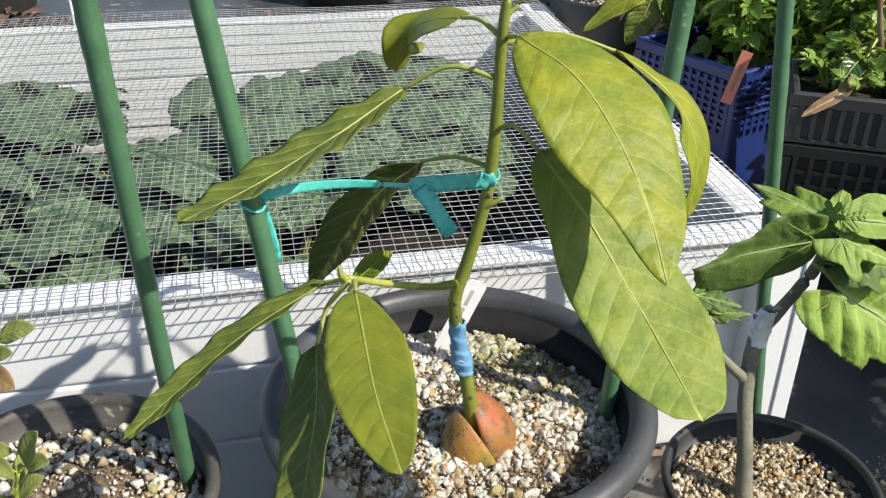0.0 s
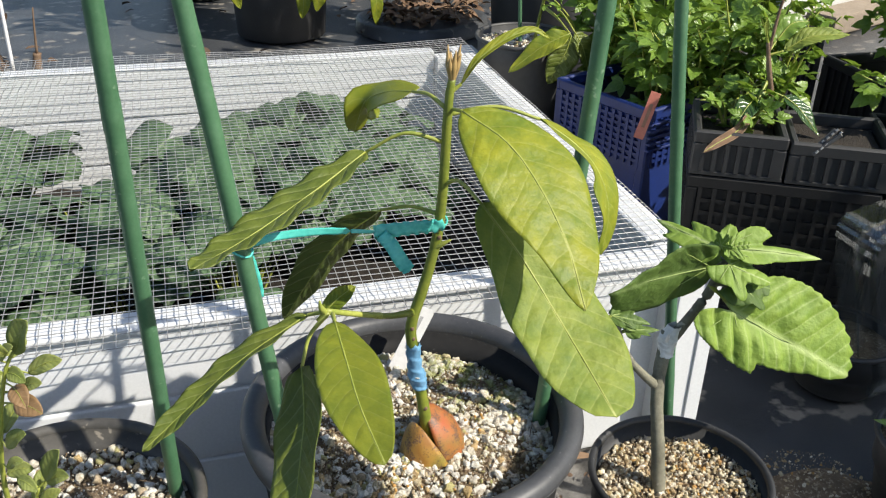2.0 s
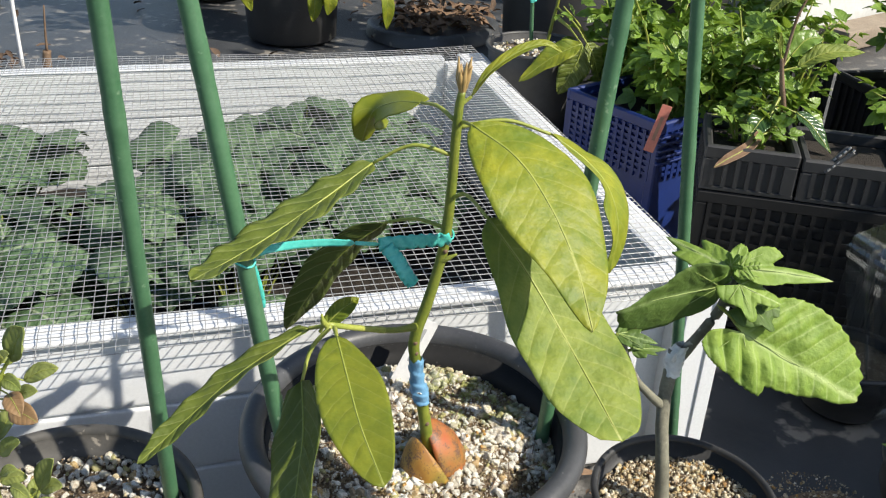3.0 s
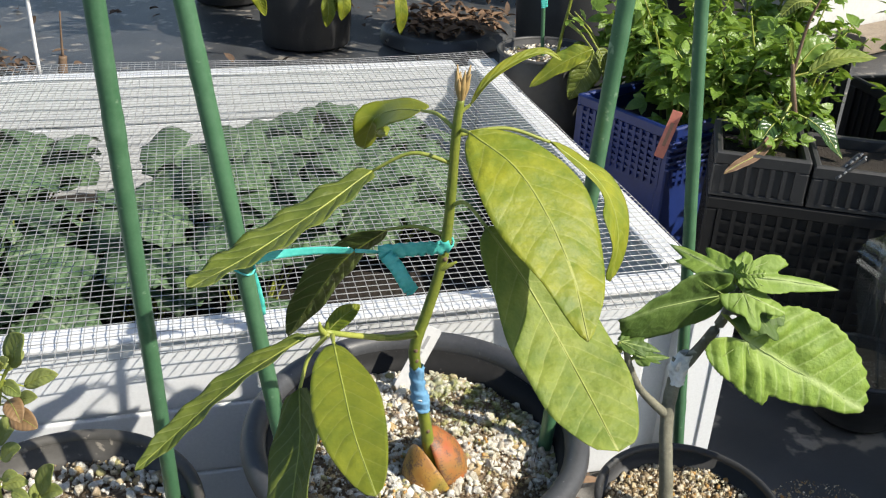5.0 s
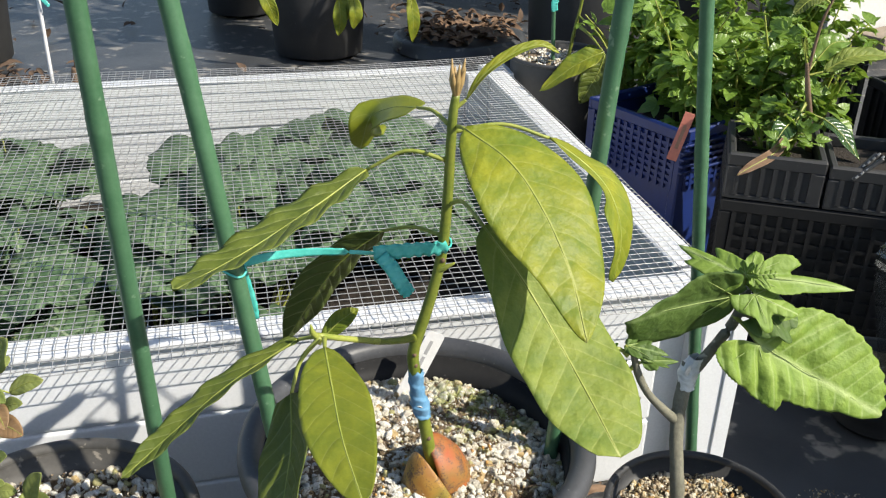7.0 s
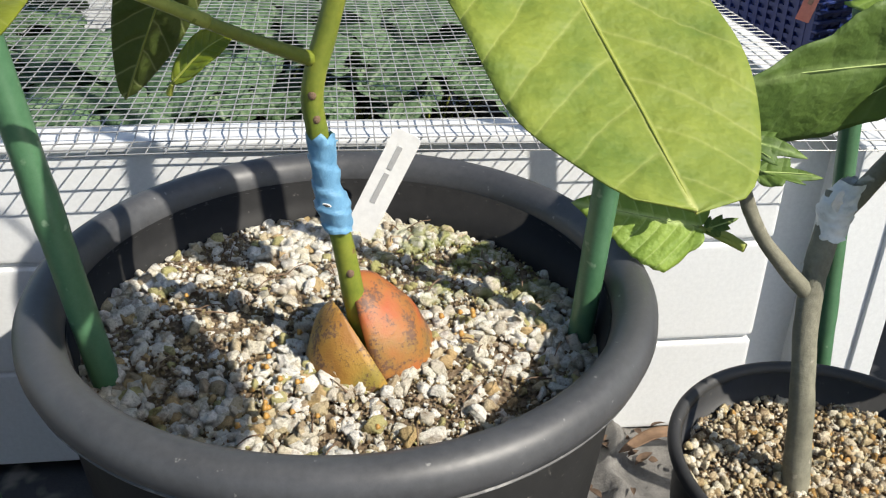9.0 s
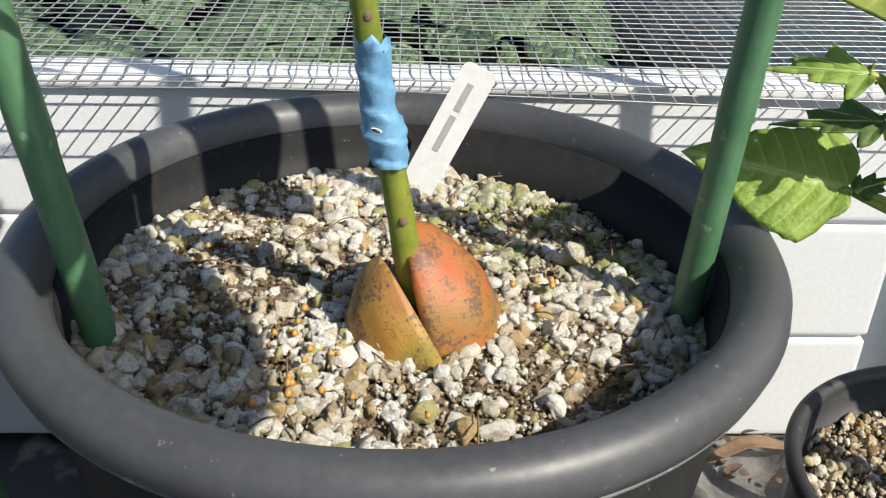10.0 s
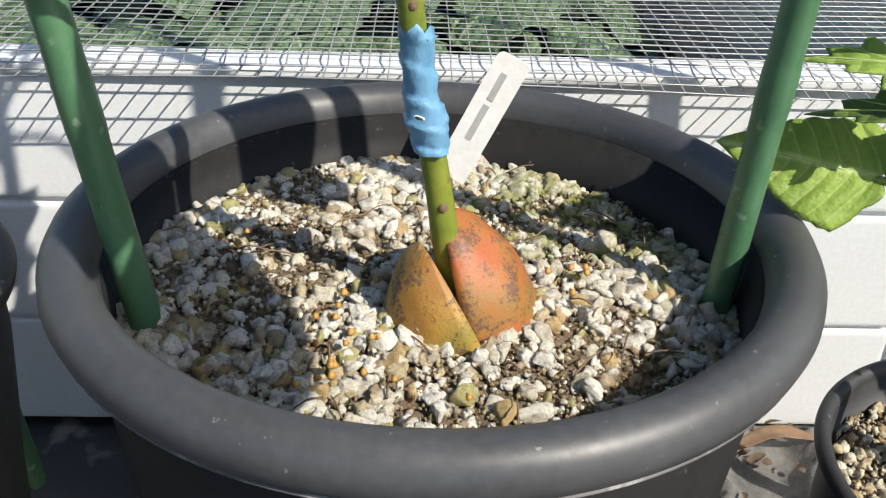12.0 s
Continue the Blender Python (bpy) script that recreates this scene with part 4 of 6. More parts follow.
def teal_tie():
    tie = thing("plant_tie", (-0.11, 0.53, 0.48), "shiny teal plastic tape tying the stem to a stake", "plant tie")
    ribbon("tape", [(-0.112, 0.535, 0.478), (-0.085, 0.541, 0.4835), (-0.055, 0.546, 0.4845), (-0.028, 0.549, 0.4830)], 0.0062, (0, -0.75, 0.65), TEAL_TIE, tie, twist=0.9, crumple=0.05)
    ribbon("tape", [(-0.028, 0.549, 0.4830), (-0.014, 0.551, 0.4812), (-0.004, 0.552, 0.4800)], 0.0032, (0, -0.8, 0.6), TEAL_TIE, tie, twist=1.4)
    ribbon("tape", [(-0.010, 0.551, 0.4806), (0.012, 0.554, 0.4815), (0.030, 0.557, 0.4815), (0.047, 0.558, 0.4820)], 0.0115, (0, -0.9, 0.3), TEAL_TIE, tie, twist=0.5, crumple=0.16)
    ribbon("loose_end", [(-0.004, 0.548, 0.4800), (0.004, 0.544, 0.4720), (0.011, 0.540, 0.4610), (0.018, 0.538, 0.4520)], 0.0115, (0.4, -0.85, 0.2), TEAL_TIE, tie, twist=0.5, crumple=0.16)
    ribbon("loose_end", [(-0.110, 0.540, 0.478), (-0.108, 0.545, 0.462), (-0.104, 0.546, 0.440), (-0.103, 0.546, 0.425)], 0.010, (0.2, -0.9, 0.2), TEAL_TIE, tie, twist=0.4, crumple=0.1)
    for centre, r in (((-0.110, 0.5285, 0.478), 0.0082), ((0.0435, 0.565, 0.483), 0.0058)):
        pts = [(centre[0] + r * math.cos(q), centre[1] + r * math.sin(q), centre[2] + 0.002 * math.sin(2 * q)) for q in [2 * math.pi * k / 10 for k in range(11)]]
        link("loop", tube("loop", pts, [0.0009, 0.0009], 6, 24), TEAL_TIE, tie)


teal_tie()

# ---- young fig ----
fig = thing("fig_tree", (0.278, 0.593, 0.158), "young grafted fig with lobed green leaves", "plant")
link("trunk", tube("trunk", [(0.278, 0.593, 0.150), (0.275, 0.608, 0.205), (0.272, 0.626, 0.258), (0.280, 0.645, 0.300), (0.282, 0.650, 0.314)], [0.0078, 0.0068, 0.0066, 0.0070, 0.0062], 12, 30, 0.12), FIG_BARK, fig, "grey-brown ringed trunk")
link("branch", tube("branch", [(0.283, 0.648, 0.298), (0.300, 0.650, 0.325), (0.318, 0.650, 0.360), (0.325, 0.650, 0.395)], [0.0062, 0.0052, 0.0050, 0.0046], 10, 20, 0.12), FIG_BARK, fig)
link("branch", tube("branch", [(0.272, 0.628, 0.262), (0.255, 0.623, 0.280), (0.238, 0.620, 0.300), (0.226, 0.620, 0.322), (0.217, 0.619, 0.350)], [0.0052, 0.0042, 0.0038, 0.0036, 0.0028], 10, 24, 0.12), FIG_BARK, fig)


def fig_wrap():
    """Pale tape wound round the fig's graft, puckered in folds, with a loose end."""
    path = spline([(0.2800, 0.641, 0.292), (0.2812, 0.644, 0.302), (0.2830, 0.6465, 0.311), (0.2885, 0.649, 0.321)], 40)
    verts, faces, sides = [], [], 28
    for i, p in enumerate(path):
        t = i / 40
        r = 0.0070 + 0.0022 * math.exp(-((t - 0.55) / 0.28) ** 2) - 0.0018 * t * t
        for j in range(sides):
            q = 2 * math.pi * j / sides
            fold = abs(noise.noise(Vector((math.cos(q) * 2.2, math.sin(q) * 2.2, t * 5 + q * 0.5))))
            rr = r + 0.0022 * fold + 0.0008 * ((t * 5 + j / sides) % 1.0)
            verts.append(p + Vector((math.cos(q) * rr, math.sin(q) * rr, 0.0015 * noise.noise(Vector((q * 2, t * 6, 2))))))
    for i in range(40):
        for j in range(sides):
            k = (j + 1) % sides
            faces.append((i * sides + j, i * sides + k, (i + 1) * sides + k, (i + 1) * sides + j))
    wrap = link("graft_wrap", pydata("graft_wrap", verts, faces), PALE_TAPE, fig, "crinkled white graft tape")
    thick(link("loose_end", blade("loose_end", [(0.279, 0.637, 0.308), (0.276, 0.633, 0.316), (0.2775, 0.632, 0.323)], 0.0055, (0.1, -1, 0.2), fold=0.3, wave=0.15, n=14, m=3, waves=2), PALE_TAPE, wrap), 0.0003)


fig_wrap()
FIVE = ((0, 1.0, 30), (-50, 0.84, 28), (50, 0.84, 28), (-102, 0.56, 42), (102, 0.56, 42))


def fig_leaf(stalk, base, way, up, length, material, label, lobes=FIVE, side_veins=0, **shape):
    ob = thick(link("leaf", lobed("leaf", base, way, up, length, lobes, **shape), material, fig, label), 0.0005)
    b, w = Vector(base), Vector(way).normalized()
    side = w.cross(Vector(up)).normalized()
    nrm = side.cross(w).normalized()
    c = shape.get("cup", 0.12)

    def on_blade(p, lift=0.0003):
        r = (p - b).length
        return p - nrm * (c * r * r / length - lift)

    for at, far, _ in lobes[:5]:
        d = w * math.cos(radians(at)) + side * math.sin(radians(at))
        r = length * far * 0.84
        link("vein", tube("vein", [on_blade(b + d * r * k) for k in (0, 0.35, 0.7, 1)], [0.0006, 0.0004, 0.00015], 5, 12), FIG_VEIN, ob)
    for i in range(side_veins):
        t = 0.14 + 0.68 * i / side_veins
        for k in (-1, 1):
            p = b + w * length * t
            d = (w * 0.75 + side * k * 0.66) * length * 0.52 * (1 - t * 0.72)
            link("vein", tube("vein", [on_blade(p + d * q, 0.0005) for q in (0, 0.5, 1)], [0.0004, 0.0003, 0.0001], 5, 8), FIG_VEIN, ob)
    link("leafstalk", tube("leafstalk", [*stalk, base], [0.0022, 0.0016], 7, 12), PETIOLE, ob)
    return ob


TOP = (0.319, 0.648, 0.400)
# the uneven outlines of its larger leaves: degrees from the tip, reach
BROAD = ((-166, 0.08), (-98, 0.11), (-80, 0.25), (-67, 0.37), (-48, 0.55), (-32, 0.72), (-19, 0.88), (-9, 0.98), (0, 1.0), (5, 0.91), (10, 0.72), (20, 0.56), (33, 0.42), (37, 0.40), (44, 0.45), (60, 0.36), (79, 0.29), (110, 0.285), (140, 0.29), (156, 0.23), (166, 0.10))
SPLIT_RIGHT = ((-110, 0.10), (-84, 0.20), (-70, 0.27), (-56, 0.26), (-46, 0.21), (-40, 0.36), (-29, 0.48), (-19, 0.53), (-13, 0.40), (-8, 0.42), (-6, 0.66), (0, 1.0), (5, 0.74), (11, 0.52), (20, 0.42), (43, 0.18), (80, 0.10))
SPLIT_LEFT = ((-110, 0.14), (-70, 0.34), (-58, 0.43), (-40, 0.33), (-22, 0.58), (-13, 0.80), (-7, 0.70), (0, 1.0), (5, 0.76), (11, 0.46), (20, 0.60), (30, 0.44), (45, 0.30), (80, 0.18), (120, 0.10))
SHADED = ((-130, 0.10), (-80, 0.18), (-50, 0.42), (-34, 0.64), (-28, 0.79), (-17, 0.94), (-7, 0.96), (0, 1.0), (3, 0.84), (17, 0.58), (45, 0.45), (80, 0.28), (120, 0.12))
LOW = ((-140, 0.05), (-79, 0.21), (-63, 0.45), (-34, 0.58), (-18, 0.68), (-6, 0.86), (0, 1.0), (8, 0.82), (19, 0.65), (37, 0.47), (60, 0.38), (80, 0.34), (120, 0.10))
JAGGED = ((-120, 0.12), (-80, 0.22), (-55, 0.42), (-42, 0.30), (-25, 0.64), (-14, 0.55), (0, 1.0), (9, 0.62), (20, 0.70), (30, 0.42), (50, 0.45), (80, 0.20), (120, 0.10))
THREE = ((0, 1.0, 0), (-25, 0.64, 0), (20, 0.70, 0))
fig_leaf([TOP, (0.318, 0.646, 0.404)], (0.317, 0.645, 0.409), (-0.62, 0.75, 0.04), (-0.25, -0.50, 0.83), 0.071, FIG_LEAF, "bright young deeply lobed leaf", ((0, 1.0, 0), (20, 0.60, 0), (-13, 0.80, 0), (-58, 0.43, 0)), 0, outline=SPLIT_LEFT, seed=1.0, spread=110, cup=-0.06, rings=10, steps=140, quilt=0.0012, wave=0.02, teeth=0.010)
fig_leaf([TOP, (0.320, 0.646, 0.404)], (0.321, 0.645, 0.411), (0.985, -0.05, -0.10), (-0.02, -0.62, 0.78), 0.101, FIG_LEAF, "bright young deeply lobed leaf", ((0, 1.0, 0), (-29, 0.48, 0), (-70, 0.27, 0), (20, 0.42, 0)), 0, outline=SPLIT_RIGHT, seed=2.0, spread=100, cup=0.05, rings=10, steps=140, quilt=0.0012, wave=0.02, teeth=0.010)
fig_leaf([TOP, (0.319, 0.648, 0.408)], (0.318, 0.645, 0.412), (0.15, -0.3, 0.65), (-0.3, -0.60, 0.70), 0.015, FIG_LEAF, "tiny unfolding leaf", seed=3.5)
fig_leaf([TOP, (0.322, 0.648, 0.408)], (0.326, 0.643, 0.411), (0.80, -0.2, 0.25), (-0.3, -0.60, 0.70), 0.020, FIG_LEAF, "tiny unfolding leaf", seed=3.9)
fig_leaf([(0.318, 0.650, 0.380), (0.324, 0.640, 0.388)], (0.326, 0.636, 0.396), (0.86, -0.35, -0.26), (0.1, -0.55, 0.80), 0.042, FIG_LEAF, "small lobed leaf", seed=4.0, depth=0.3)
fig_leaf([(0.318, 0.650, 0.375), (0.315, 0.648, 0.386)], (0.312, 0.645, 0.389), (-0.972, -0.22, -0.05), (0.215, -0.945, -0.24), 0.112, FIG_SHADED, "large leaf darkened for the shade of the young ones", ((0, 1.0, 0), (-28, 0.72, 0), (38, 0.46, 0)), 0, outline=SHADED, seed=5.0, cup=-0.06, spread=130, rings=10, steps=120, quilt=0.0016, wave=0.02, teeth=0.008)
fig_leaf([(0.318, 0.650, 0.370), (0.330, 0.640, 0.376)], (0.338, 0.634, 0.378), (0.9, -0.1, -0.10), (0.1, -0.40, 0.90), 0.040, FIG_SHADED, "shade-darkened lobed leaf under the young ones", seed=5.5, cup=0.2, depth=0.2)
fig_leaf([(0.214, 0.619, 0.345), (0.211, 0.618, 0.352)], (0.212, 0.618, 0.354), (0.90, -0.20, -0.08), (0.05, -0.36, 0.92), 0.038, FIG_SHADED, "lobed leaf darkened for shade", THREE, outline=JAGGED, spread=120, rings=8, steps=96, quilt=0.0008, teeth=0.012, seed=6.0)
fig_leaf([(0.214, 0.619, 0.342), (0.208, 0.620, 0.348)], (0.203, 0.620, 0.350), (-0.98, 0.0, 0.03), (0.05, -0.30, 0.95), 0.042, FIG_LEAF, "lobed leaf seen nearly edge-on", THREE, outline=JAGGED, spread=120, rings=8, steps=96, quilt=0.0008, teeth=0.012, seed=6.8, cup=0.05)
fig_leaf([(0.217, 0.620, 0.325), (0.215, 0.620, 0.329)], (0.213, 0.620, 0.331), (-0.98, 0.1, -0.06), (0.05, -0.22, 0.97), 0.042, FIG_SHADED, "lobed leaf darkened for shade, seen edge-on", THREE, outline=JAGGED, spread=120, rings=8, steps=96, quilt=0.0008, teeth=0.012, seed=7.0, cup=0.05)
fig_leaf([(0.217, 0.620, 0.325), (0.222, 0.620, 0.332)], (0.228, 0.620, 0.335), (0.95, 0.1, 0.0), (0.05, -0.22, 0.97), 0.036, FIG_SHADED, "lobed leaf darkened for shade", THREE, outline=JAGGED, spread=120, rings=8, steps=96, quilt=0.0008, teeth=0.012, seed=7.5, cup=0.05)
fig_leaf([(0.316, 0.650, 0.366), (0.324, 0.635, 0.362)], (0.331, 0.620, 0.354), (0.872, -0.142, -0.468), (-0.30, -0.72, 0.62), 0.141, FIG_BIG, "large crinkled green leaf with toothed edges", ((0, 1.0, 0), (-52, 0.48, 0), (46, 0.42, 0), (120, 0.28, 0)), 0, outline=BROAD, seed=9.0, cup=0.03, rings=22, steps=240, wave=0.008, spread=166, quilt=0.0042, teeth=0.012)
fig_leaf([(0.231, 0.620, 0.292), (0.220, 0.627, 0.294)], (0.208, 0.630, 0.298), (-0.975, 0.0, 0.16), (0.02, -0.80, 0.58), 0.068, FIG_BIG, "green leaf low on the side branch", ((0, 1.0, 0), (-45, 0.52, 0), (37, 0.46, 0)), 0, outline=LOW, seed=8.0, cup=0.06, rings=12, steps=120, wave=0.02, spread=140, quilt=0.0016, teeth=0.010)
fig_leaf([(0.231, 0.620, 0.293), (0.222, 0.627, 0.296)], (0.212, 0.628, 0.298), (0.70, 0.0, 0.35), (0.3, -0.65, 0.6), 0.017, FIG_SHADED, "small dark leaf", THREE, outline=JAGGED, spread=120, rings=8, steps=96, quilt=0.0008, teeth=0.012, seed=8.5)
link("side_bud", tube("side_bud", [(0.317, 0.648, 0.366), (0.324, 0.643, 0.370), (0.330, 0.640, 0.369)], [0.0018, 0.0016, 0.0022], 7, 8), FIG_BARK, fig)

# ---- small shrub in the left pot ----


def leaf_cloud(name, spots, material, parent, label="", n=6, m=1, fold=0.25):
    """Many small leaves as one mesh. spots: (base, way, up, length, width)."""
    verts, faces, uvs = [], [], []
    for base, way, up, length, width in spots:
        way = Vector(way).normalized()
        side = way.cross(Vector(up))
        if side.length < 1e-4:
            side = way.cross(Vector((1, 0.2, 0)))
        side.normalize()
        nrm = side.cross(way).normalized()
        k = len(verts)
        for i in range(n + 1):
            t = i / n
            p = Vector(base) + way * (length * t) - nrm * (0.25 * length * t * t)
            half = 0.5 * width * (0.06 + 0.94 * math.sin(math.pi * t ** 0.85) ** 0.8) if i < n else 0.02 * width
            for j in range(-m, m + 1):
                a = j / m
                verts.append(p + side * (a * half) + nrm * (fold * abs(a) * half))
                uvs.append((t, 0.5 + 0.5 * a))
        c = 2 * m + 1
        for i in range(n):
            for j in range(c - 1):
                o = k + i * c + j
                faces.append((o, o + 1, o + c + 1, o + c))
    return link(name, pydata(name, verts, faces, True, uvs), material, parent, label)


SHRUB_LEAF = leaf_surface("shrub_leaf", (0.185, 0.240, 0.055), (0.390, 0.420, 0.130), (0.40, 0.42, 0.20), 6, 0.8, 0.5, 0.3, 0.3, 0.06, (0.42, 0.48, 0.08), 60.0, 0.15)
SHRUB_RED = leaf_surface("reddened_shrub_leaf", (0.24, 0.15, 0.070), (0.40, 0.25, 0.130), (0.42, 0.38, 0.18), 6, 0.8, 0.5, 0.3, 0.3, 0.06, (0.45, 0.30, 0.10), 60.0, 0.15)


def left_shrub():
    shrub = thing("blueberry_shrub", (-0.300, 0.505, 0.196), "small shrub with pale green oval leaves", "plant")
    stems = [[(-0.310, 0.500, 0.190), (-0.300, 0.475, 0.300), (-0.285, 0.462, 0.372), (-0.272, 0.460, 0.420), (-0.263, 0.460, 0.438)], [(-0.312, 0.500, 0.190), (-0.315, 0.470, 0.290), (-0.305, 0.455, 0.380), (-0.290, 0.450, 0.430)], [(-0.304, 0.500, 0.190), (-0.285, 0.470, 0.262), (-0.268, 0.460, 0.314)]]
    for s in stems:
        link("stem", tube("stem", s, [0.0026, 0.0018, 0.0012], 7, 20), PETIOLE, shrub)
    rng = random.Random(5)
    # each leaf: base, tip, breadth over length
    leaves = [((-0.262, 0.460, 0.437), (-0.247, 0.455, 0.467), 0.62), ((-0.256, 0.460, 0.420), (-0.229, 0.455, 0.434), 0.42), ((-0.266, 0.460, 0.404), (-0.244, 0.450, 0.418), 0.40), ((-0.271, 0.460, 0.394), (-0.246, 0.445, 0.395), 0.56), ((-0.284, 0.460, 0.354), (-0.264, 0.452, 0.372), 0.46), ((-0.262, 0.460, 0.320), (-0.245, 0.455, 0.354), 0.42), ((-0.261, 0.460, 0.319), (-0.240, 0.450, 0.332), 0.46), ((-0.282, 0.460, 0.323), (-0.264, 0.448, 0.320), 0.50), ((-0.287, 0.460, 0.334), (-0.272, 0.455, 0.344), 0.45), ((-0.273, 0.460, 0.431), (-0.260, 0.455, 0.446), 0.50), ((-0.271, 0.460, 0.421), (-0.255, 0.450, 0.419), 0.60), ((-0.268, 0.458, 0.410), (-0.254, 0.440, 0.404), 0.60)]
    for k in range(7):
        s = spline(stems[k % 2], 20)[9 + (k * 5) % 12]
        a = rng.uniform(1.4, 4.6)
        way = Vector((math.cos(a), 0.6 * math.sin(a), rng.uniform(-0.1, 0.9))).normalized()
        leaves.append((s + way * 0.004, s + way * rng.uniform(0.022, 0.032), rng.uniform(0.42, 0.58)))
    for k in range(12):
        s = spline(stems[2 if k % 3 else 0], 20)[6 + k]
        a = k * 2.4
        way = Vector((math.cos(a), 0.7 * math.sin(a) - 0.2, rng.uniform(0.2, 1.0))).normalized()
        leaves.append((s + way * 0.004, s + way * rng.uniform(0.026, 0.038), rng.uniform(0.40, 0.52)))
    for i, (b, t, broad) in enumerate(leaves):
        b, t = Vector(b), Vector(t)
        size = (t - b).length
        up = (rng.uniform(-0.4, 0.3), -0.7, rng.uniform(0.5, 0.9))
        me = blade("leaf", [b, b.lerp(t, 0.5) + Vector((0, 0, 0.0025)), t], size * broad, up, fold=0.22, wave=0.03, n=16, m=3, waves=1.5, seed=i)
        leaf = thick(link("leaf", me, SHRUB_RED if i in (3, 11, 17) else SHRUB_LEAF, shrub, "reddening leaf" if i in (3, 11, 17) else ""), 0.0004)
        near = min((q for s in stems for q in spline(s, 20)), key=lambda q: (q - b).length)
        link("leafstalk", tube("leafstalk", [near, b], [0.0008, 0.0006], 5, 4), PETIOLE, leaf)
        link("midrib", tube("midrib", [b, b.lerp(t, 0.5) + Vector((0, -0.0003, 0.0028)), t], [0.0004, 0.0002], 5, 8), PETIOLE, leaf)


left_shrub()

# ---- plants inside the raised bed ----
SCALLOP = tuple((a, 1.0 - 0.12 * abs(a) / 140, 15) for a in range(-140, 141, 20))


def bed_plants():
    rng = random.Random(11)
    kinds = []
    for k in range(4):
        plant = thing("bed_plant", (0, 0, 0.02), "leafy green bed plant with rounded scalloped leaves", "plant", "plants in the raised bed")
        for i in range(20):
            a, r = rng.uniform(0, 6.283), 0.015 + 0.105 * math.sqrt(rng.random())
            x, y = r * math.cos(a), r * math.sin(a)
            z = 0.238 - 3.0 * r * r + rng.uniform(-0.060, 0.010)
            size = rng.uniform(0.050, 0.088)
            way = Vector((math.cos(a + rng.uniform(-0.7, 0.7)), math.sin(a + rng.uniform(-0.7, 0.7)), rng.uniform(-0.45, 0.1)))
            leaf = thick(link("leaf", lobed("leaf", (x, y, z), way, (rng.uniform(-0.45, 0.55), rng.uniform(-0.7, 0.3), 1), size, SCALLOP, depth=-0.12, cup=0.30, rings=5, steps=42, wave=0.11, seed=i + 9.0 * k, spread=155), BED_LEAF, plant), 0.0005)
            link("leafstalk", tube("leafstalk", [(x * 0.15, y * 0.15, 0.02), (x * 0.6, y * 0.6, z * 0.65), (x, y, z)], [0.0022, 0.0014], 5, 7), PETIOLE, leaf)
        kinds.append(plant)
    spots = [(u + 0.035 * math.sin(7 * u + 31 * v), v + 0.03 * math.sin(17 * u)) for v in (0.225, 0.39, 0.57, 0.75) for u in (-1.12, -0.97, -0.82, -0.66, -0.50, -0.35, -0.20)]
    for i, (u, v) in enumerate(spots):
        if (abs(u + 0.64) < 0.07 and v > 0.45) or (u > -0.90 and v < 0.3) or (u > -0.46 and v < 0.48):
            continue
        m = BED_AT @ Matrix.Translation((min(u, -0.165), min(max(v, 0.215), 0.765), 0.02)) @ Matrix.Rotation(i * 2.1, 4, "Z")
        if i < 4:
            kinds[i].matrix_world = m
        else:
            copy_thing(kinds[i % 4], m)


bed_plants()


def bed_tag():
    tag = box("plant_label", (-0.007, -0.0005, 0.0), (0.007, 0.0005, 0.17), 0.0003, 1)
    ob = link("plant_label", tag, LABEL_WHITE)
    ob.matrix_world = BED_AT @ Matrix.Translation((-0.17, 0.72, 0.03)) @ Euler((radians(-18), radians(14), radians(10))).to_matrix().to_4x4()
    tagged(ob, "white plastic plant label standing in the raised bed", "plant label")


bed_tag()

# ---- blue crate, pink tag, black crates ----


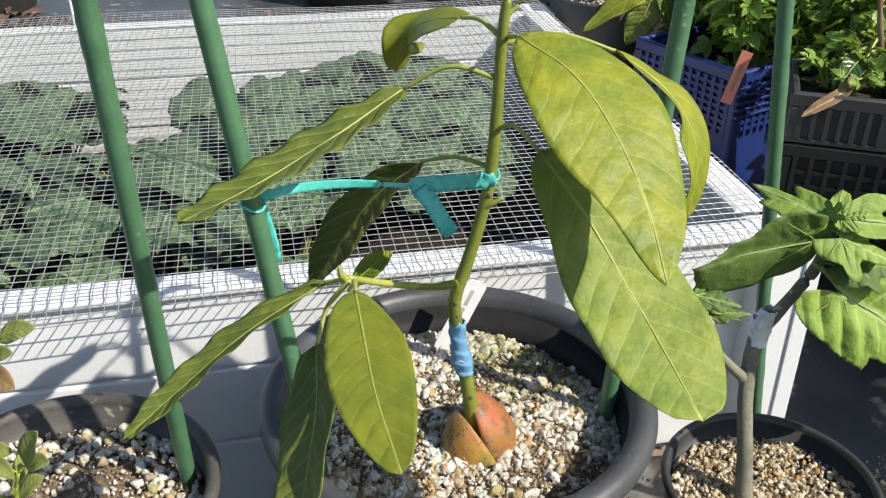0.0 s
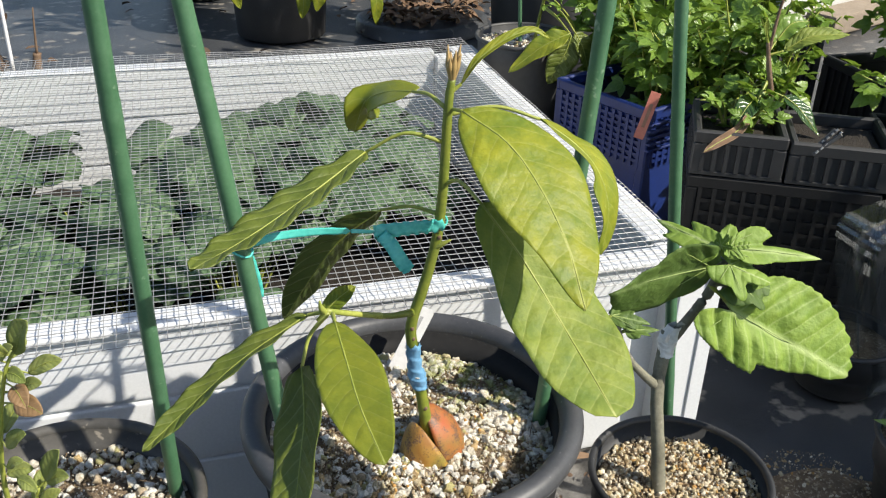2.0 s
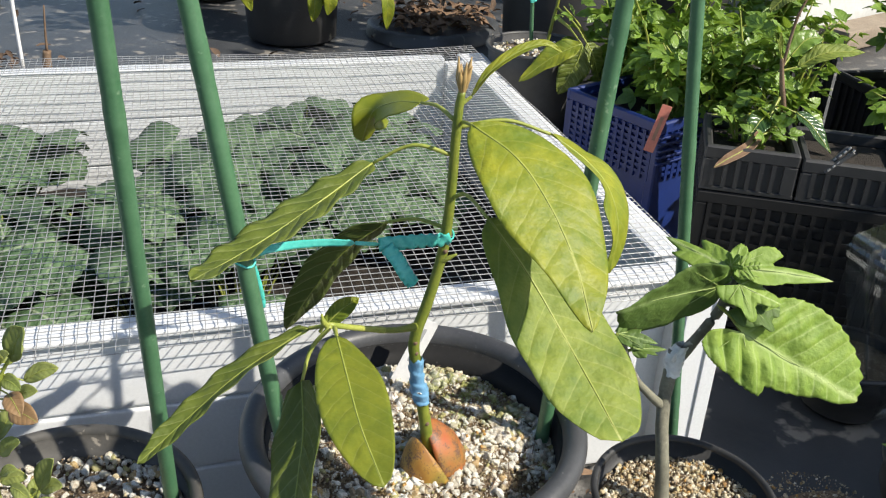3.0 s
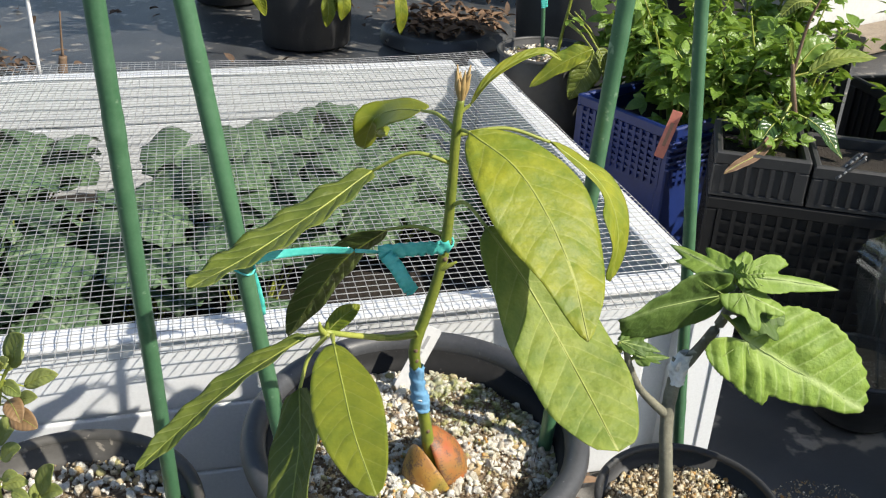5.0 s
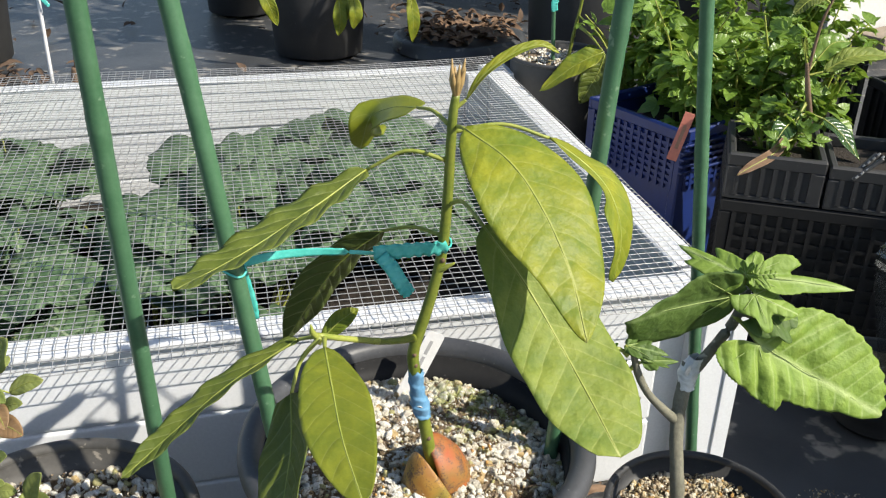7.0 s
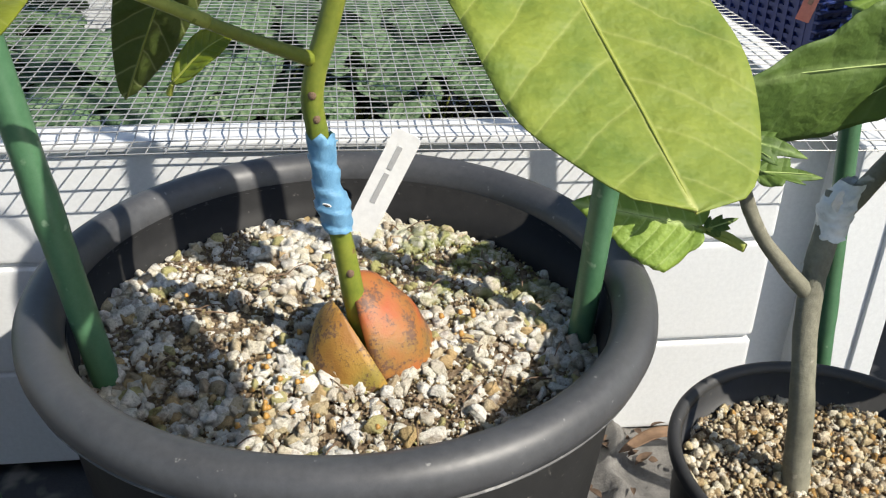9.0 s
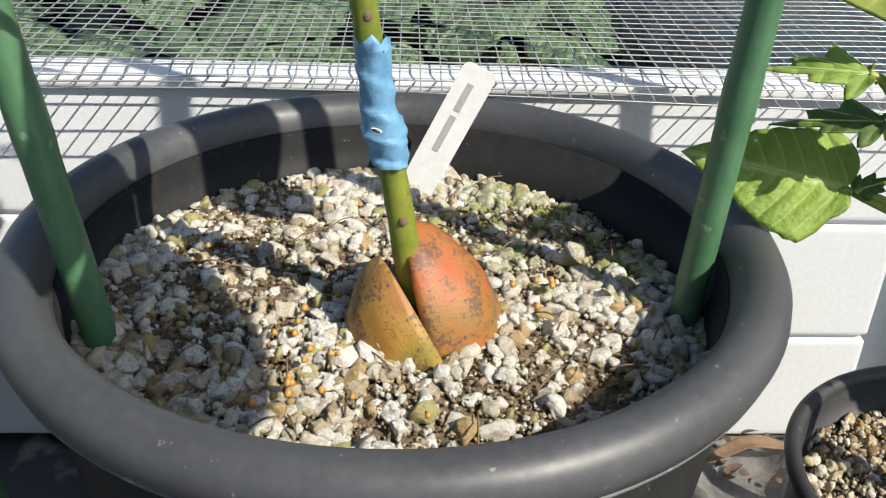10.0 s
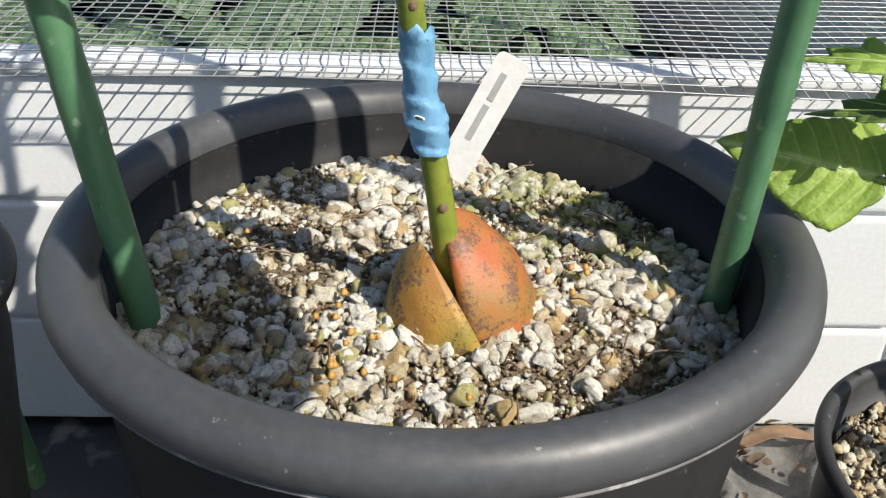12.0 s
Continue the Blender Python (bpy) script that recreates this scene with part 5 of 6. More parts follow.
def crate(name, corner, yaw, size, material, label, lattice, rows=9, gap=0.030, ribs=0):
    """An open plastic crate: four walls of bars or slats under a rim, with a floor. corner: its nearest lower corner."""
    m = Matrix.Translation(corner) @ Matrix.Rotation(radians(yaw), 4, "Z")
    c = thing(name, m, label, "crate")
    lx, ly, h = size
    t = 0.008

    def put(part_name, lo, hi, bevel=0.0015):
        return link(part_name, box(part_name, lo, hi, bevel, 1), material, c, local=True)

    put("floor", (0, 0, 0), (lx, ly, 0.008))
    for lo, hi in (((0, 0, h - 0.022), (lx, t + 0.004, h)), ((0, ly - t - 0.004, h - 0.022), (lx, ly, h)), ((0, t, h - 0.022), (t + 0.004, ly - t, h)), ((lx - t - 0.004, t, h - 0.022), (lx, ly - t, h))):
        put("rim", lo, hi, 0.003)
    for x in (0, lx - 0.02):
        for y in (0, ly - 0.02):
            put("corner_post", (x, y, 0.004), (x + 0.02, y + 0.02, h - 0.02), 0.003)
    for axis, far in ((0, lx), (1, ly)):
        for side in (0, 1):
            inset = 0.0045
            d0 = inset if side == 0 else (ly if axis == 0 else lx) - inset - 0.003
            lo, hi = ((0.018, d0, 0.006), (lx - 0.018, d0 + 0.003, h - 0.02)) if axis == 0 else ((d0, 0.018, 0.006), (d0 + 0.003, ly - 0.018, h - 0.02))
            wall = put("side_panel", lo, hi, 0)
            n = max(4, int(far / gap))
            bars = []
            for i in range(1, n):
                p = far * i / n
                bars.append(((p - 0.0035, -0.001, 0.008 if lattice > 0.9 else h * lattice), (p + 0.0035, 0.0045, h - 0.02)))
            for j in range(1, rows):
                z = h * lattice + (h - 0.02 - h * lattice) * j / rows
                bars.append(((0.02, 0.0, z - 0.003), (far - 0.02, 0.0045, z + 0.003)))
            for lo, hi in bars:
                if axis == 0:
                    d = (ly - 0.0035) * side
                    lo, hi = (lo[0], lo[1] + d, lo[2]), (hi[0], hi[1] + d, hi[2])
                else:
                    d = (lx - 0.0035) * side
                    lo, hi = (lo[1] + d, lo[0], lo[2]), (hi[1] + d, hi[0], hi[2])
                link("bar", box("bar", lo, hi, 0), material, wall, local=True)
    for i in range(ribs):
        z = h - 0.026 - 0.0125 * i
        put("rib", (-0.001, -0.007, z - 0.0022), (lx * 0.92, 0.003, z + 0.0022), 0.001)
    return c


crate("milk_crate", (0.497, 1.420, GROUND), 33.5, (0.24, 0.240, 0.287), CRATE_BLUE, "royal blue plastic milk crate used as a planter", 0.60, 8, 0.017, 5)
crate("black_crate", (0.703, 1.556, GROUND), 33.5, (0.30, 0.34, 0.350), BLACK_PLASTIC, "black plastic nursery crate with ribbed sides", 0.93, 1, 0.022)
# Stack base takes the darker matt plastic, so its shade sits in the colour.
crate("black_crate", (0.510, 1.235, GROUND), -17.5, (0.30, 0.165, 0.245), MATT_SHADE_PLASTIC, "black lattice crate at the bottom of a stack", 0.10, 9, 0.022)
crate("black_crate", (0.510, 1.235, GROUND + 0.247), -17.5, (0.145, 0.165, 0.075), BLACK_PLASTIC, "black ribbed crate stacked on another", 0.93, 1, 0.018)
crate("black_crate", (0.652, 1.190, GROUND + 0.247), -17.5, (0.16, 0.165, 0.070), BLACK_PLASTIC, "black ribbed crate stacked on another", 0.93, 1, 0.018)
# Shade on this crate comes from the darker plastic too.
crate("black_crate", (0.808, 1.142, GROUND), -17.5, (0.34, 0.26, 0.295), MATT_SHADE_PLASTIC, "black plastic nursery crate with ribbed sides", 0.93, 1, 0.022)
crate("black_crate", (1.060, 1.470, GROUND), 10, (0.36, 0.34, 0.280), BLACK_PLASTIC, "black plastic nursery crate with ribbed sides", 0.93, 1, 0.022)


def crate_fill(name, centre, size, yaw, z, label):
    ob = link(name, box(name, (-size[0] / 2, -size[1] / 2, -0.04), (size[0] / 2, size[1] / 2, 0), 0.006, 2), BED_SOIL)
    ob.matrix_world = Matrix.Translation((*centre, z)) @ Matrix.Rotation(radians(yaw), 4, "Z")
    tagged(ob, label, "soil")


# The near-black soil colour carries the deep shade inside the crates.
crate_fill("potting_soil", (0.531, 1.586), (0.212, 0.212), 33.5, 0.225, "soil in the blue crate, darkened for shade")
crate_fill("potting_soil", (0.734, 1.781), (0.272, 0.312), 33.5, 0.290, "soil in the black crate, darkened for shade")
crate_fill("potting_soil", (0.604, 1.292), (0.120, 0.140), -17.5, 0.281, "soil in the stacked black crate, darkened for shade")
crate_fill("potting_soil", (0.753, 1.244), (0.132, 0.140), -17.5, 0.279, "soil in the stacked black crate, darkened for shade")
crate_fill("potting_soil", (1.208, 1.669), (0.33, 0.31), 10, 0.215, "soil in the black crate, darkened for shade")
crate_fill("potting_soil", (1.010, 1.213), (0.31, 0.23), -17.5, 0.235, "soil in the black crate, darkened for shade")


def pink_tag():
    tag = thing("plant_label", (0.4770, 1.4120, 0.2190), "faded pink plastic label hanging on the blue crate", "plant label")
    lo, hi = Vector((0.4770, 1.4120, 0.2190)), Vector((0.5000, 1.4160, 0.3030))
    way = (hi - lo).normalized()
    side = way.cross(Vector((0.3, 1, 0))).normalized()
    m = Matrix((side, way, side.cross(way))).transposed().to_4x4()
    m.translation = lo
    card = box("card", (-0.0090, 0, -0.0006), (0.0090, 0.088, 0.0006), 0.0004, 1)
    card.transform(m)
    card_ob = link("card", card, TAG_PINK, tag)
    bar = box("ink_bar", (-0.003, 0.022, -0.0012), (0.003, 0.066, 0.0012), 0)
    bar.transform(m)
    link("ink_bar", bar, BRICK_RED, card_ob)
    link("wire_tie", tube("wire_tie", [lo.lerp(hi, 0.55), (0.4940, 1.4165, 0.262), (0.4985, 1.4230, 0.259)], [0.0007, 0.0007], 5, 8), ZINC_WIRE, tag)


pink_tag()


# ---- leafy herbs that grow out of the crates ----


def herb(centre, z0, height, spread, leaves, seed, label, size=0.036):
    rng = random.Random(seed)
    plant = thing("herb_bush", (*centre, z0), label, "plant", "herbs in the crates")
    spots = []
    for s in range(11):
        a, r = rng.uniform(0, 6.283), spread * rng.uniform(0.25, 1.0)
        top = Vector((centre[0] + r * math.cos(a), centre[1] + r * math.sin(a), z0 + height * rng.uniform(0.55, 1.0)))
        foot = Vector((centre[0] + 0.2 * r * math.cos(a), centre[1] + 0.2 * r * math.sin(a), z0 - 0.01))
        mid = foot.lerp(top, 0.5) + Vector((rng.uniform(-0.02, 0.02), rng.uniform(-0.02, 0.02), 0.03))
        link("stem", tube("stem", [foot, mid, top], [0.0028, 0.0023, 0.0012], 6, 12), PETIOLE, plant)
        path = spline([foot, mid, top], 24)
        for i in range(leaves * 9 // 110):
            p = path[int(2 + 22 * rng.random() ** 0.9)]
            out = Vector((rng.uniform(-1, 1), rng.uniform(-1, 1), rng.uniform(-0.3, 0.7))).normalized()
            q = p + out * rng.uniform(0.004, 0.035)
            up = (rng.uniform(-1.1, 1.1), rng.uniform(-1.1, 1.1), 1)
            ln = 1.22 * size * rng.uniform(0.35, 1.4)
            spots.append((q, out, up, ln, ln * 0.55))
            side = out.cross(Vector(up)).normalized()
            for k in (-1, 1):
                spots.append((q + out * ln * 0.15, out * 0.55 + side * k * 0.8, up, ln * 0.62, ln * 0.36))
    cloud = leaf_cloud("foliage", spots, HERB_LEAF, plant, "dense small lobed leaves", 4, 1)
    cloud["kind"] = "stuff"
    return plant


herb((0.560, 1.640), 0.225, 0.26, 0.17, 300, 21, "leafy green herb growing from the blue crate", 0.034)
herb((0.640, 1.520), 0.225, 0.20, 0.15, 260, 22, "leafy green herb growing from the blue crate", 0.030)
herb((0.750, 1.780), 0.290, 0.30, 0.20, 300, 23, "tall leafy herb growing from a black crate")
herb((0.605, 1.300), 0.262, 0.085, 0.07, 110, 24, "low leafy herb in a stacked black crate", 0.022)
herb((0.715, 1.455), 0.250, 0.22, 0.11, 200, 25, "leafy herb beside a sapling", 0.028)
herb((0.500, 1.760), 0.225, 0.26, 0.14, 230, 26, "leafy green herb growing from the blue crate", 0.034)
herb((0.535, 1.530), 0.225, 0.16, 0.075, 150, 28, "leafy green herb growing from the blue crate", 0.028)
herb((0.990, 1.330), 0.235, 0.20, 0.16, 200, 27, "leafy herb in the black crate", 0.030)
herb((0.930, 1.240), 0.235, 0.20, 0.10, 90, 29, "sparse leafy herb in the black crate", 0.030)
herb((1.150, 1.640), 0.215, 0.30, 0.18, 260, 30, "tall leafy herb growing from a black crate", 0.034)
herb((1.260, 1.720), 0.215, 0.26, 0.16, 220, 37, "tall leafy herb growing from a black crate", 0.034)


def big_leaf(parent, stalk, points, width, up, material, label="", **shape):
    ob = thick(link("leaf", blade("leaf", points, width, up, **shape), material, parent, label), 0.0006)
    link("midrib", tube("midrib", [p + Vector(up).normalized() * 0.0006 for p in spline(points, 8)], [0.0014, 0.0009, 0.0004], 5, 12), PETIOLE, ob)
    if stalk:
        link("leafstalk", tube("leafstalk", [*stalk, points[0]], [0.0022, 0.0015], 6, 8), PETIOLE, ob)
    return ob


GLOSSY = leaf_surface("glossy_dark_leaf", (0.020, 0.055, 0.014), (0.055, 0.105, 0.030), (0.13, 0.18, 0.07), 9, 0.7, 0.18, 0.9, 0.12, 0.07, (0.12, 0.22, 0.02))


def sapling():
    tree = thing("potted_sapling", (0.666, 1.300, 0.262), "young sapling with glossy leaves and one dead leaf", "plant")
    link("stem", tube("stem", [(0.668, 1.300, 0.255), (0.656, 1.300, 0.330), (0.640, 1.300, 0.390), (0.632, 1.300, 0.425)], [0.0055, 0.0048, 0.0040, 0.0030], 9, 20, 0.12), BROWN_TWIG, tree)
    link("branch", tube("branch", [(0.636, 1.300, 0.405), (0.642, 1.300, 0.485), (0.658, 1.300, 0.540), (0.690, 1.310, 0.640)], [0.0028, 0.0022, 0.0016], 7, 18), BROWN_TWIG, tree)
    big_leaf(tree, [(0.650, 1.300, 0.345)], [(0.672, 1.292, 0.338), (0.695, 1.275, 0.322), (0.725, 1.250, 0.284)], 0.034, (0.3, -0.6, 0.75), GLOSSY, "dark glossy leaf", fold=0.2, waves=2)
    big_leaf(tree, [(0.645, 1.300, 0.360)], [(0.625, 1.285, 0.340), (0.600, 1.262, 0.330), (0.575, 1.240, 0.302)], 0.036, (-0.2, -0.7, 0.7), GLOSSY, "dark glossy leaf", fold=0.2, waves=2)
    big_leaf(tree, [(0.643, 1.300, 0.362)], [(0.618, 1.270, 0.332), (0.580, 1.230, 0.305), (0.535, 1.205, 0.290), (0.512, 1.195, 0.280)], 0.017, (-0.3, -0.8, 0.4), DRY_LEAF, "curled dead brown leaf", fold=0.8, wave=0.14, waves=4)
    big_leaf(tree, [(0.638, 1.300, 0.405)], [(0.660, 1.298, 0.412), (0.700, 1.295, 0.436), (0.760, 1.290, 0.440)], 0.034, (-0.1, -0.5, 0.85), AVO_PALE, "pale green leaf", fold=0.25, waves=3)
    big_leaf(tree, [(0.636, 1.300, 0.410)], [(0.650, 1.310, 0.425), (0.675, 1.320, 0.450), (0.705, 1.325, 0.452)], 0.036, (-0.1, -0.6, 0.8), HERB_LEAF, "bright green ribbed leaf", fold=0.2, waves=3)
    big_leaf(tree, [(0.634, 1.300, 0.420)], [(0.628, 1.298, 0.432), (0.622, 1.296, 0.450), (0.618, 1.292, 0.468)], 0.010, (0.2, -0.9, 0.2), AVO_PALE, "young upright leaf", fold=0.4)
    big_leaf(tree, [(0.690, 1.310, 0.640)], [(0.700, 1.300, 0.640), (0.740, 1.290, 0.640), (0.790, 1.280, 0.610)], 0.040, (0.1, -0.3, 0.9), AVO_DARK, "leaf high on the sapling", fold=0.2, waves=2)
    big_leaf(tree, [(0.650, 1.300, 0.515)], [(0.640, 1.300, 0.522), (0.615, 1.296, 0.520), (0.592, 1.290, 0.500)], 0.030, (-0.2, -0.4, 0.9), AVO_DARK, "small dark leaf", fold=0.2, waves=2)


sapling()


def grey_clip():
    clip = thing("plant_clip", (0.700, 1.200, 0.288), "grey plastic toothed clip resting on a crate rim", "clip")
    for k in (-1, 1):
        arm = box("jaw", (-0.026, -0.004, -0.003), (0.026, 0.004, 0.003), 0.0012, 1)
        arm.transform(Matrix.Translation((0.702, 1.185 + 0.006 * k, 0.298)) @ Euler((0.3 * k, radians(-44), radians(10 * k))).to_matrix().to_4x4())
        jaw = link("jaw", arm, GREY_PLASTIC, clip)
        for i in range(6):
            tooth = box("tooth", (-0.0015, -0.0015, 0), (0.0015, 0.0015, 0.005), 0.0005, 1)
            tooth.transform(Matrix.Translation((0.702 + 0.7 * (i - 2.5) * 0.009, 1.183 + 0.006 * k, 0.300 + 0.7 * (i - 2.5) * 0.009)) @ Euler((0, radians(40), 0)).to_matrix().to_4x4())
            link("tooth", tooth, ZINC_WIRE, jaw)


grey_clip()

# ---- grey pot behind the bed ----
grey_pot = plant_pot("nursery_pot", (0.332, 1.815), 0.104, 0.300, GROUND, 0.082, 0.004, GREY_PLASTIC, "dark grey plastic pot with a thin translucent rim")
grey_mix = potting_mix((0.332, 1.815), 0.097, 0.280, "white pumice mix in the grey pot")


def grey_pot_plant():
    tree = thing("potted_sapling", (0.322, 1.820, 0.280), "small avocado sapling tied to a thin green stick", "plant")
    link("stem", tube("stem", [(0.352, 1.815, 0.27), (0.360, 1.810, 0.34), (0.372, 1.805, 0.42), (0.380, 1.80, 0.56)], [0.004, 0.0035, 0.003], 8, 14), STEM_GREEN, tree)
    big_leaf(tree, [(0.362, 1.810, 0.36), (0.385, 1.750, 0.350)], [(0.401, 1.692, 0.334), (0.372, 1.690, 0.322), (0.335, 1.690, 0.300), (0.281, 1.690, 0.255)], 0.050, (-0.3, -0.6, 0.7), AVO_LEAF, "yellow-green drooping leaf", fold=0.2, waves=3)
    big_leaf(tree, [(0.364, 1.810, 0.365), (0.385, 1.750, 0.352)], [(0.403, 1.690, 0.330), (0.394, 1.686, 0.300), (0.380, 1.684, 0.270), (0.362, 1.684, 0.232)], 0.062, (0.1, -0.8, 0.35), AVO_DARK, "dark drooping leaf", fold=0.15, waves=3)
    big_leaf(tree, [(0.366, 1.810, 0.38), (0.395, 1.750, 0.360)], [(0.412, 1.700, 0.335), (0.430, 1.696, 0.305), (0.444, 1.695, 0.262)], 0.050, (0.5, -0.7, 0.4), AVO_DARK, "dark drooping leaf", fold=0.15, waves=3)
    stick = thing("thin_stake", (0.324, 1.820, 0.270), "thin green plant stick with a teal tie", "plant stake")
    link("rod", tube("rod", [(0.324, 1.820, 0.262), (0.316, 1.820, 0.404), (0.308, 1.820, 0.60)], [0.0042, 0.0042], 8, 10), STAKE_GREEN, stick)
    ribbon("tie", [(0.318, 1.812, 0.412), (0.316, 1.811, 0.400), (0.318, 1.812, 0.386)], 0.014, (0, -1, 0.1), TEAL_TIE, stick, crumple=0.1)


grey_pot_plant()

# ---- potted trees, stick, mulch and litter further back ----


def potted_tree(x, y, r, h, crown, seed, label, leaves=260, extra=()):
    pot = plant_pot("nursery_pot", (x, y), r, h, GROUND, r * 0.86, 0.008, BLACK_PLASTIC, "large black nursery pot on the weed fabric")
    potting_mix((x, y), r * 0.90, h - 0.04, "brown soil in the large black pot")
    rng = random.Random(seed)
    tree = thing("avocado_tree", (x, y, h - 0.05), label, "tree")
    top = crown[1]
    link("trunk", tube("trunk", [(x, y, h - 0.06), (x + 0.03, y, h + 0.4 * (top - h)), (x, y - 0.02, top)], [0.014, 0.011, 0.006], 9, 20, 0.1), FIG_BARK, tree)
    spots = []
    for k in range(9):
        z = h + (top - h) * rng.uniform(0.25, 1.0)
        a = k * 2.4
        end = Vector((x + crown[0] * math.cos(a) * rng.uniform(0.5, 1), y + crown[0] * math.sin(a) * rng.uniform(0.5, 1), z + rng.uniform(0.0, 0.2)))
        link("limb", tube("limb", [(x + 0.01, y, z - 0.1), ((x + end.x) / 2, (y + end.y) / 2, z + 0.02), end], [0.006, 0.004, 0.002], 7, 12), STEM_GREEN, tree)
        for i in range(leaves // 9):
            p = Vector((x, y, z)).lerp(end, rng.uniform(0.2, 1.05)) + Vector((rng.uniform(-0.07, 0.07), rng.uniform(-0.07, 0.07), rng.uniform(-0.06, 0.06)))
            way = Vector((rng.uniform(-1, 1), rng.uniform(-1, 1), rng.uniform(-1.2, 0.0)))
            ln = rng.uniform(0.09, 0.17)
            spots.append((p, way, (rng.uniform(-0.4, 0.4), rng.uniform(-0.4, 0.4), 1), ln, ln * 0.4))
    cloud = leaf_cloud("crown", spots, AVO_LEAF, tree, "drooping yellow-green leaves", 5, 1)
    cloud["kind"] = "stuff"
    for e, (a, b) in enumerate(extra):
        a, b = Vector(a), Vector(b)
        up = Vector((rng.uniform(-0.4, 0.4), -1, 0.2))
        big_leaf(tree, [a + Vector((0, 0.05, 0.10))], [a, a.lerp(b, 0.5) + Vector((0.006, -0.01, 0)), b], 0.045, up, AVO_LEAF, "hanging yellow-green leaf", fold=0.2, waves=2)


potted_tree(-0.285, 3.03, 0.172, 0.36, (0.40, 1.35), 31, "potted avocado tree with low hanging leaves", 230, (((-0.196, 2.80, 0.20), (-0.200, 2.80, 0.085)), ((-0.148, 2.79, 0.21), (-0.152, 2.79, 0.110)), ((-0.170, 2.81, 0.22), (-0.178, 2.81, 0.13)), ((0.024, 2.90, 0.20), (0.034, 2.90, 0.040)), ((-0.44, 2.80, 0.24), (-0.388, 2.80, 0.115))))
potted_tree(0.560, 2.72, 0.190, 0.40, (0.42, 1.55), 32, "potted avocado tree in a tall black pot", 260)
potted_tree(-0.640, 3.62, 0.150, 0.34, (0.35, 1.40), 33, "potted avocado tree far behind the bed", 200)
potted_tree(1.150, 3.30, 0.180, 0.40, (0.40, 1.70), 34, "potted avocado tree near the white wall", 220)
potted_tree(-1.400, 2.86, 0.170, 0.34, (0.30, 1.45), 35, "potted avocado tree beside the white stick", 160)


# Added out of view: this pot and crown only shade crates and right-hand ground.
potted_tree(1.480, 0.420, 0.190, 0.42, (0.34, 1.05), 36, "unseen potted avocado tree added to shade the crates and ground", 900)


def white_stick():
    stick = thing("white_rod", (-1.025, 2.580, GROUND), "thin white plastic rod with a teal tie", "plant stake")
    link("rod", tube("rod", [(-1.025, 2.580, GROUND - 0.01), (-1.018, 2.565, 0.20), (-1.005, 2.545, 0.62)], [0.0058, 0.0058], 8, 10), LABEL_WHITE, stick)
    ribbon("tie", [(-1.016, 2.553, 0.255), (-1.005, 2.550, 0.245), (-0.985, 2.550, 0.220)], 0.012, (0, -1, 0.2), TEAL_TIE, stick, crumple=0.1)
    twig = thing("cut_stump", (-0.915, 2.460, GROUND), "short cut brown stump in the ground", "stump")
    link("wood", tube("wood", [(-0.918, 2.460, GROUND - 0.01), (-0.912, 2.455, 0.030), (-0.905, 2.452, 0.075)], [0.016, 0.013, 0.011], 9, 12, 0.2), BROWN_TWIG, twig)
    link("shoot", tube("shoot", [(-0.905, 2.452, 0.070), (-0.900, 2.450, 0.13), (-0.893, 2.450, 0.20)], [0.004, 0.002], 7, 8), BROWN_TWIG, twig)


white_stick()


def mulch_mound():
    mound = thing("mulch_mound", (0.200, 3.120, GROUND), "round cut-out in the fabric heaped with dry leaves", "mulch")
    link("edge", lathe("edge", [(0.230, GROUND - 0.006), (0.225, 0.010), (0.205, 0.020), (0.190, 0.014), (0.10, 0.020), (0.002, 0.024)], 40, (0.200, 3.120), 0.05), FABRIC, mound)
    rng = random.Random(41)
    spots = []
    for i in range(240):
        a, r = rng.uniform(0, 6.283), 0.19 * math.sqrt(rng.random())
        spots.append(((0.200 + r * math.cos(a), 3.120 + r * math.sin(a), 0.022 + 0.03 * rng.random()), (rng.uniform(-1, 1), rng.uniform(-1, 1), rng.uniform(-0.2, 0.5)), (rng.uniform(-0.6, 0.6), rng.uniform(-0.6, 0.6), 1), rng.uniform(0.03, 0.06), rng.uniform(0.015, 0.028)))
    leaf_cloud("dry_leaves", spots, DRY_LEAF, mound, "curled brown dry leaves", 4, 1, 0.6)["kind"] = "stuff"


mulch_mound()


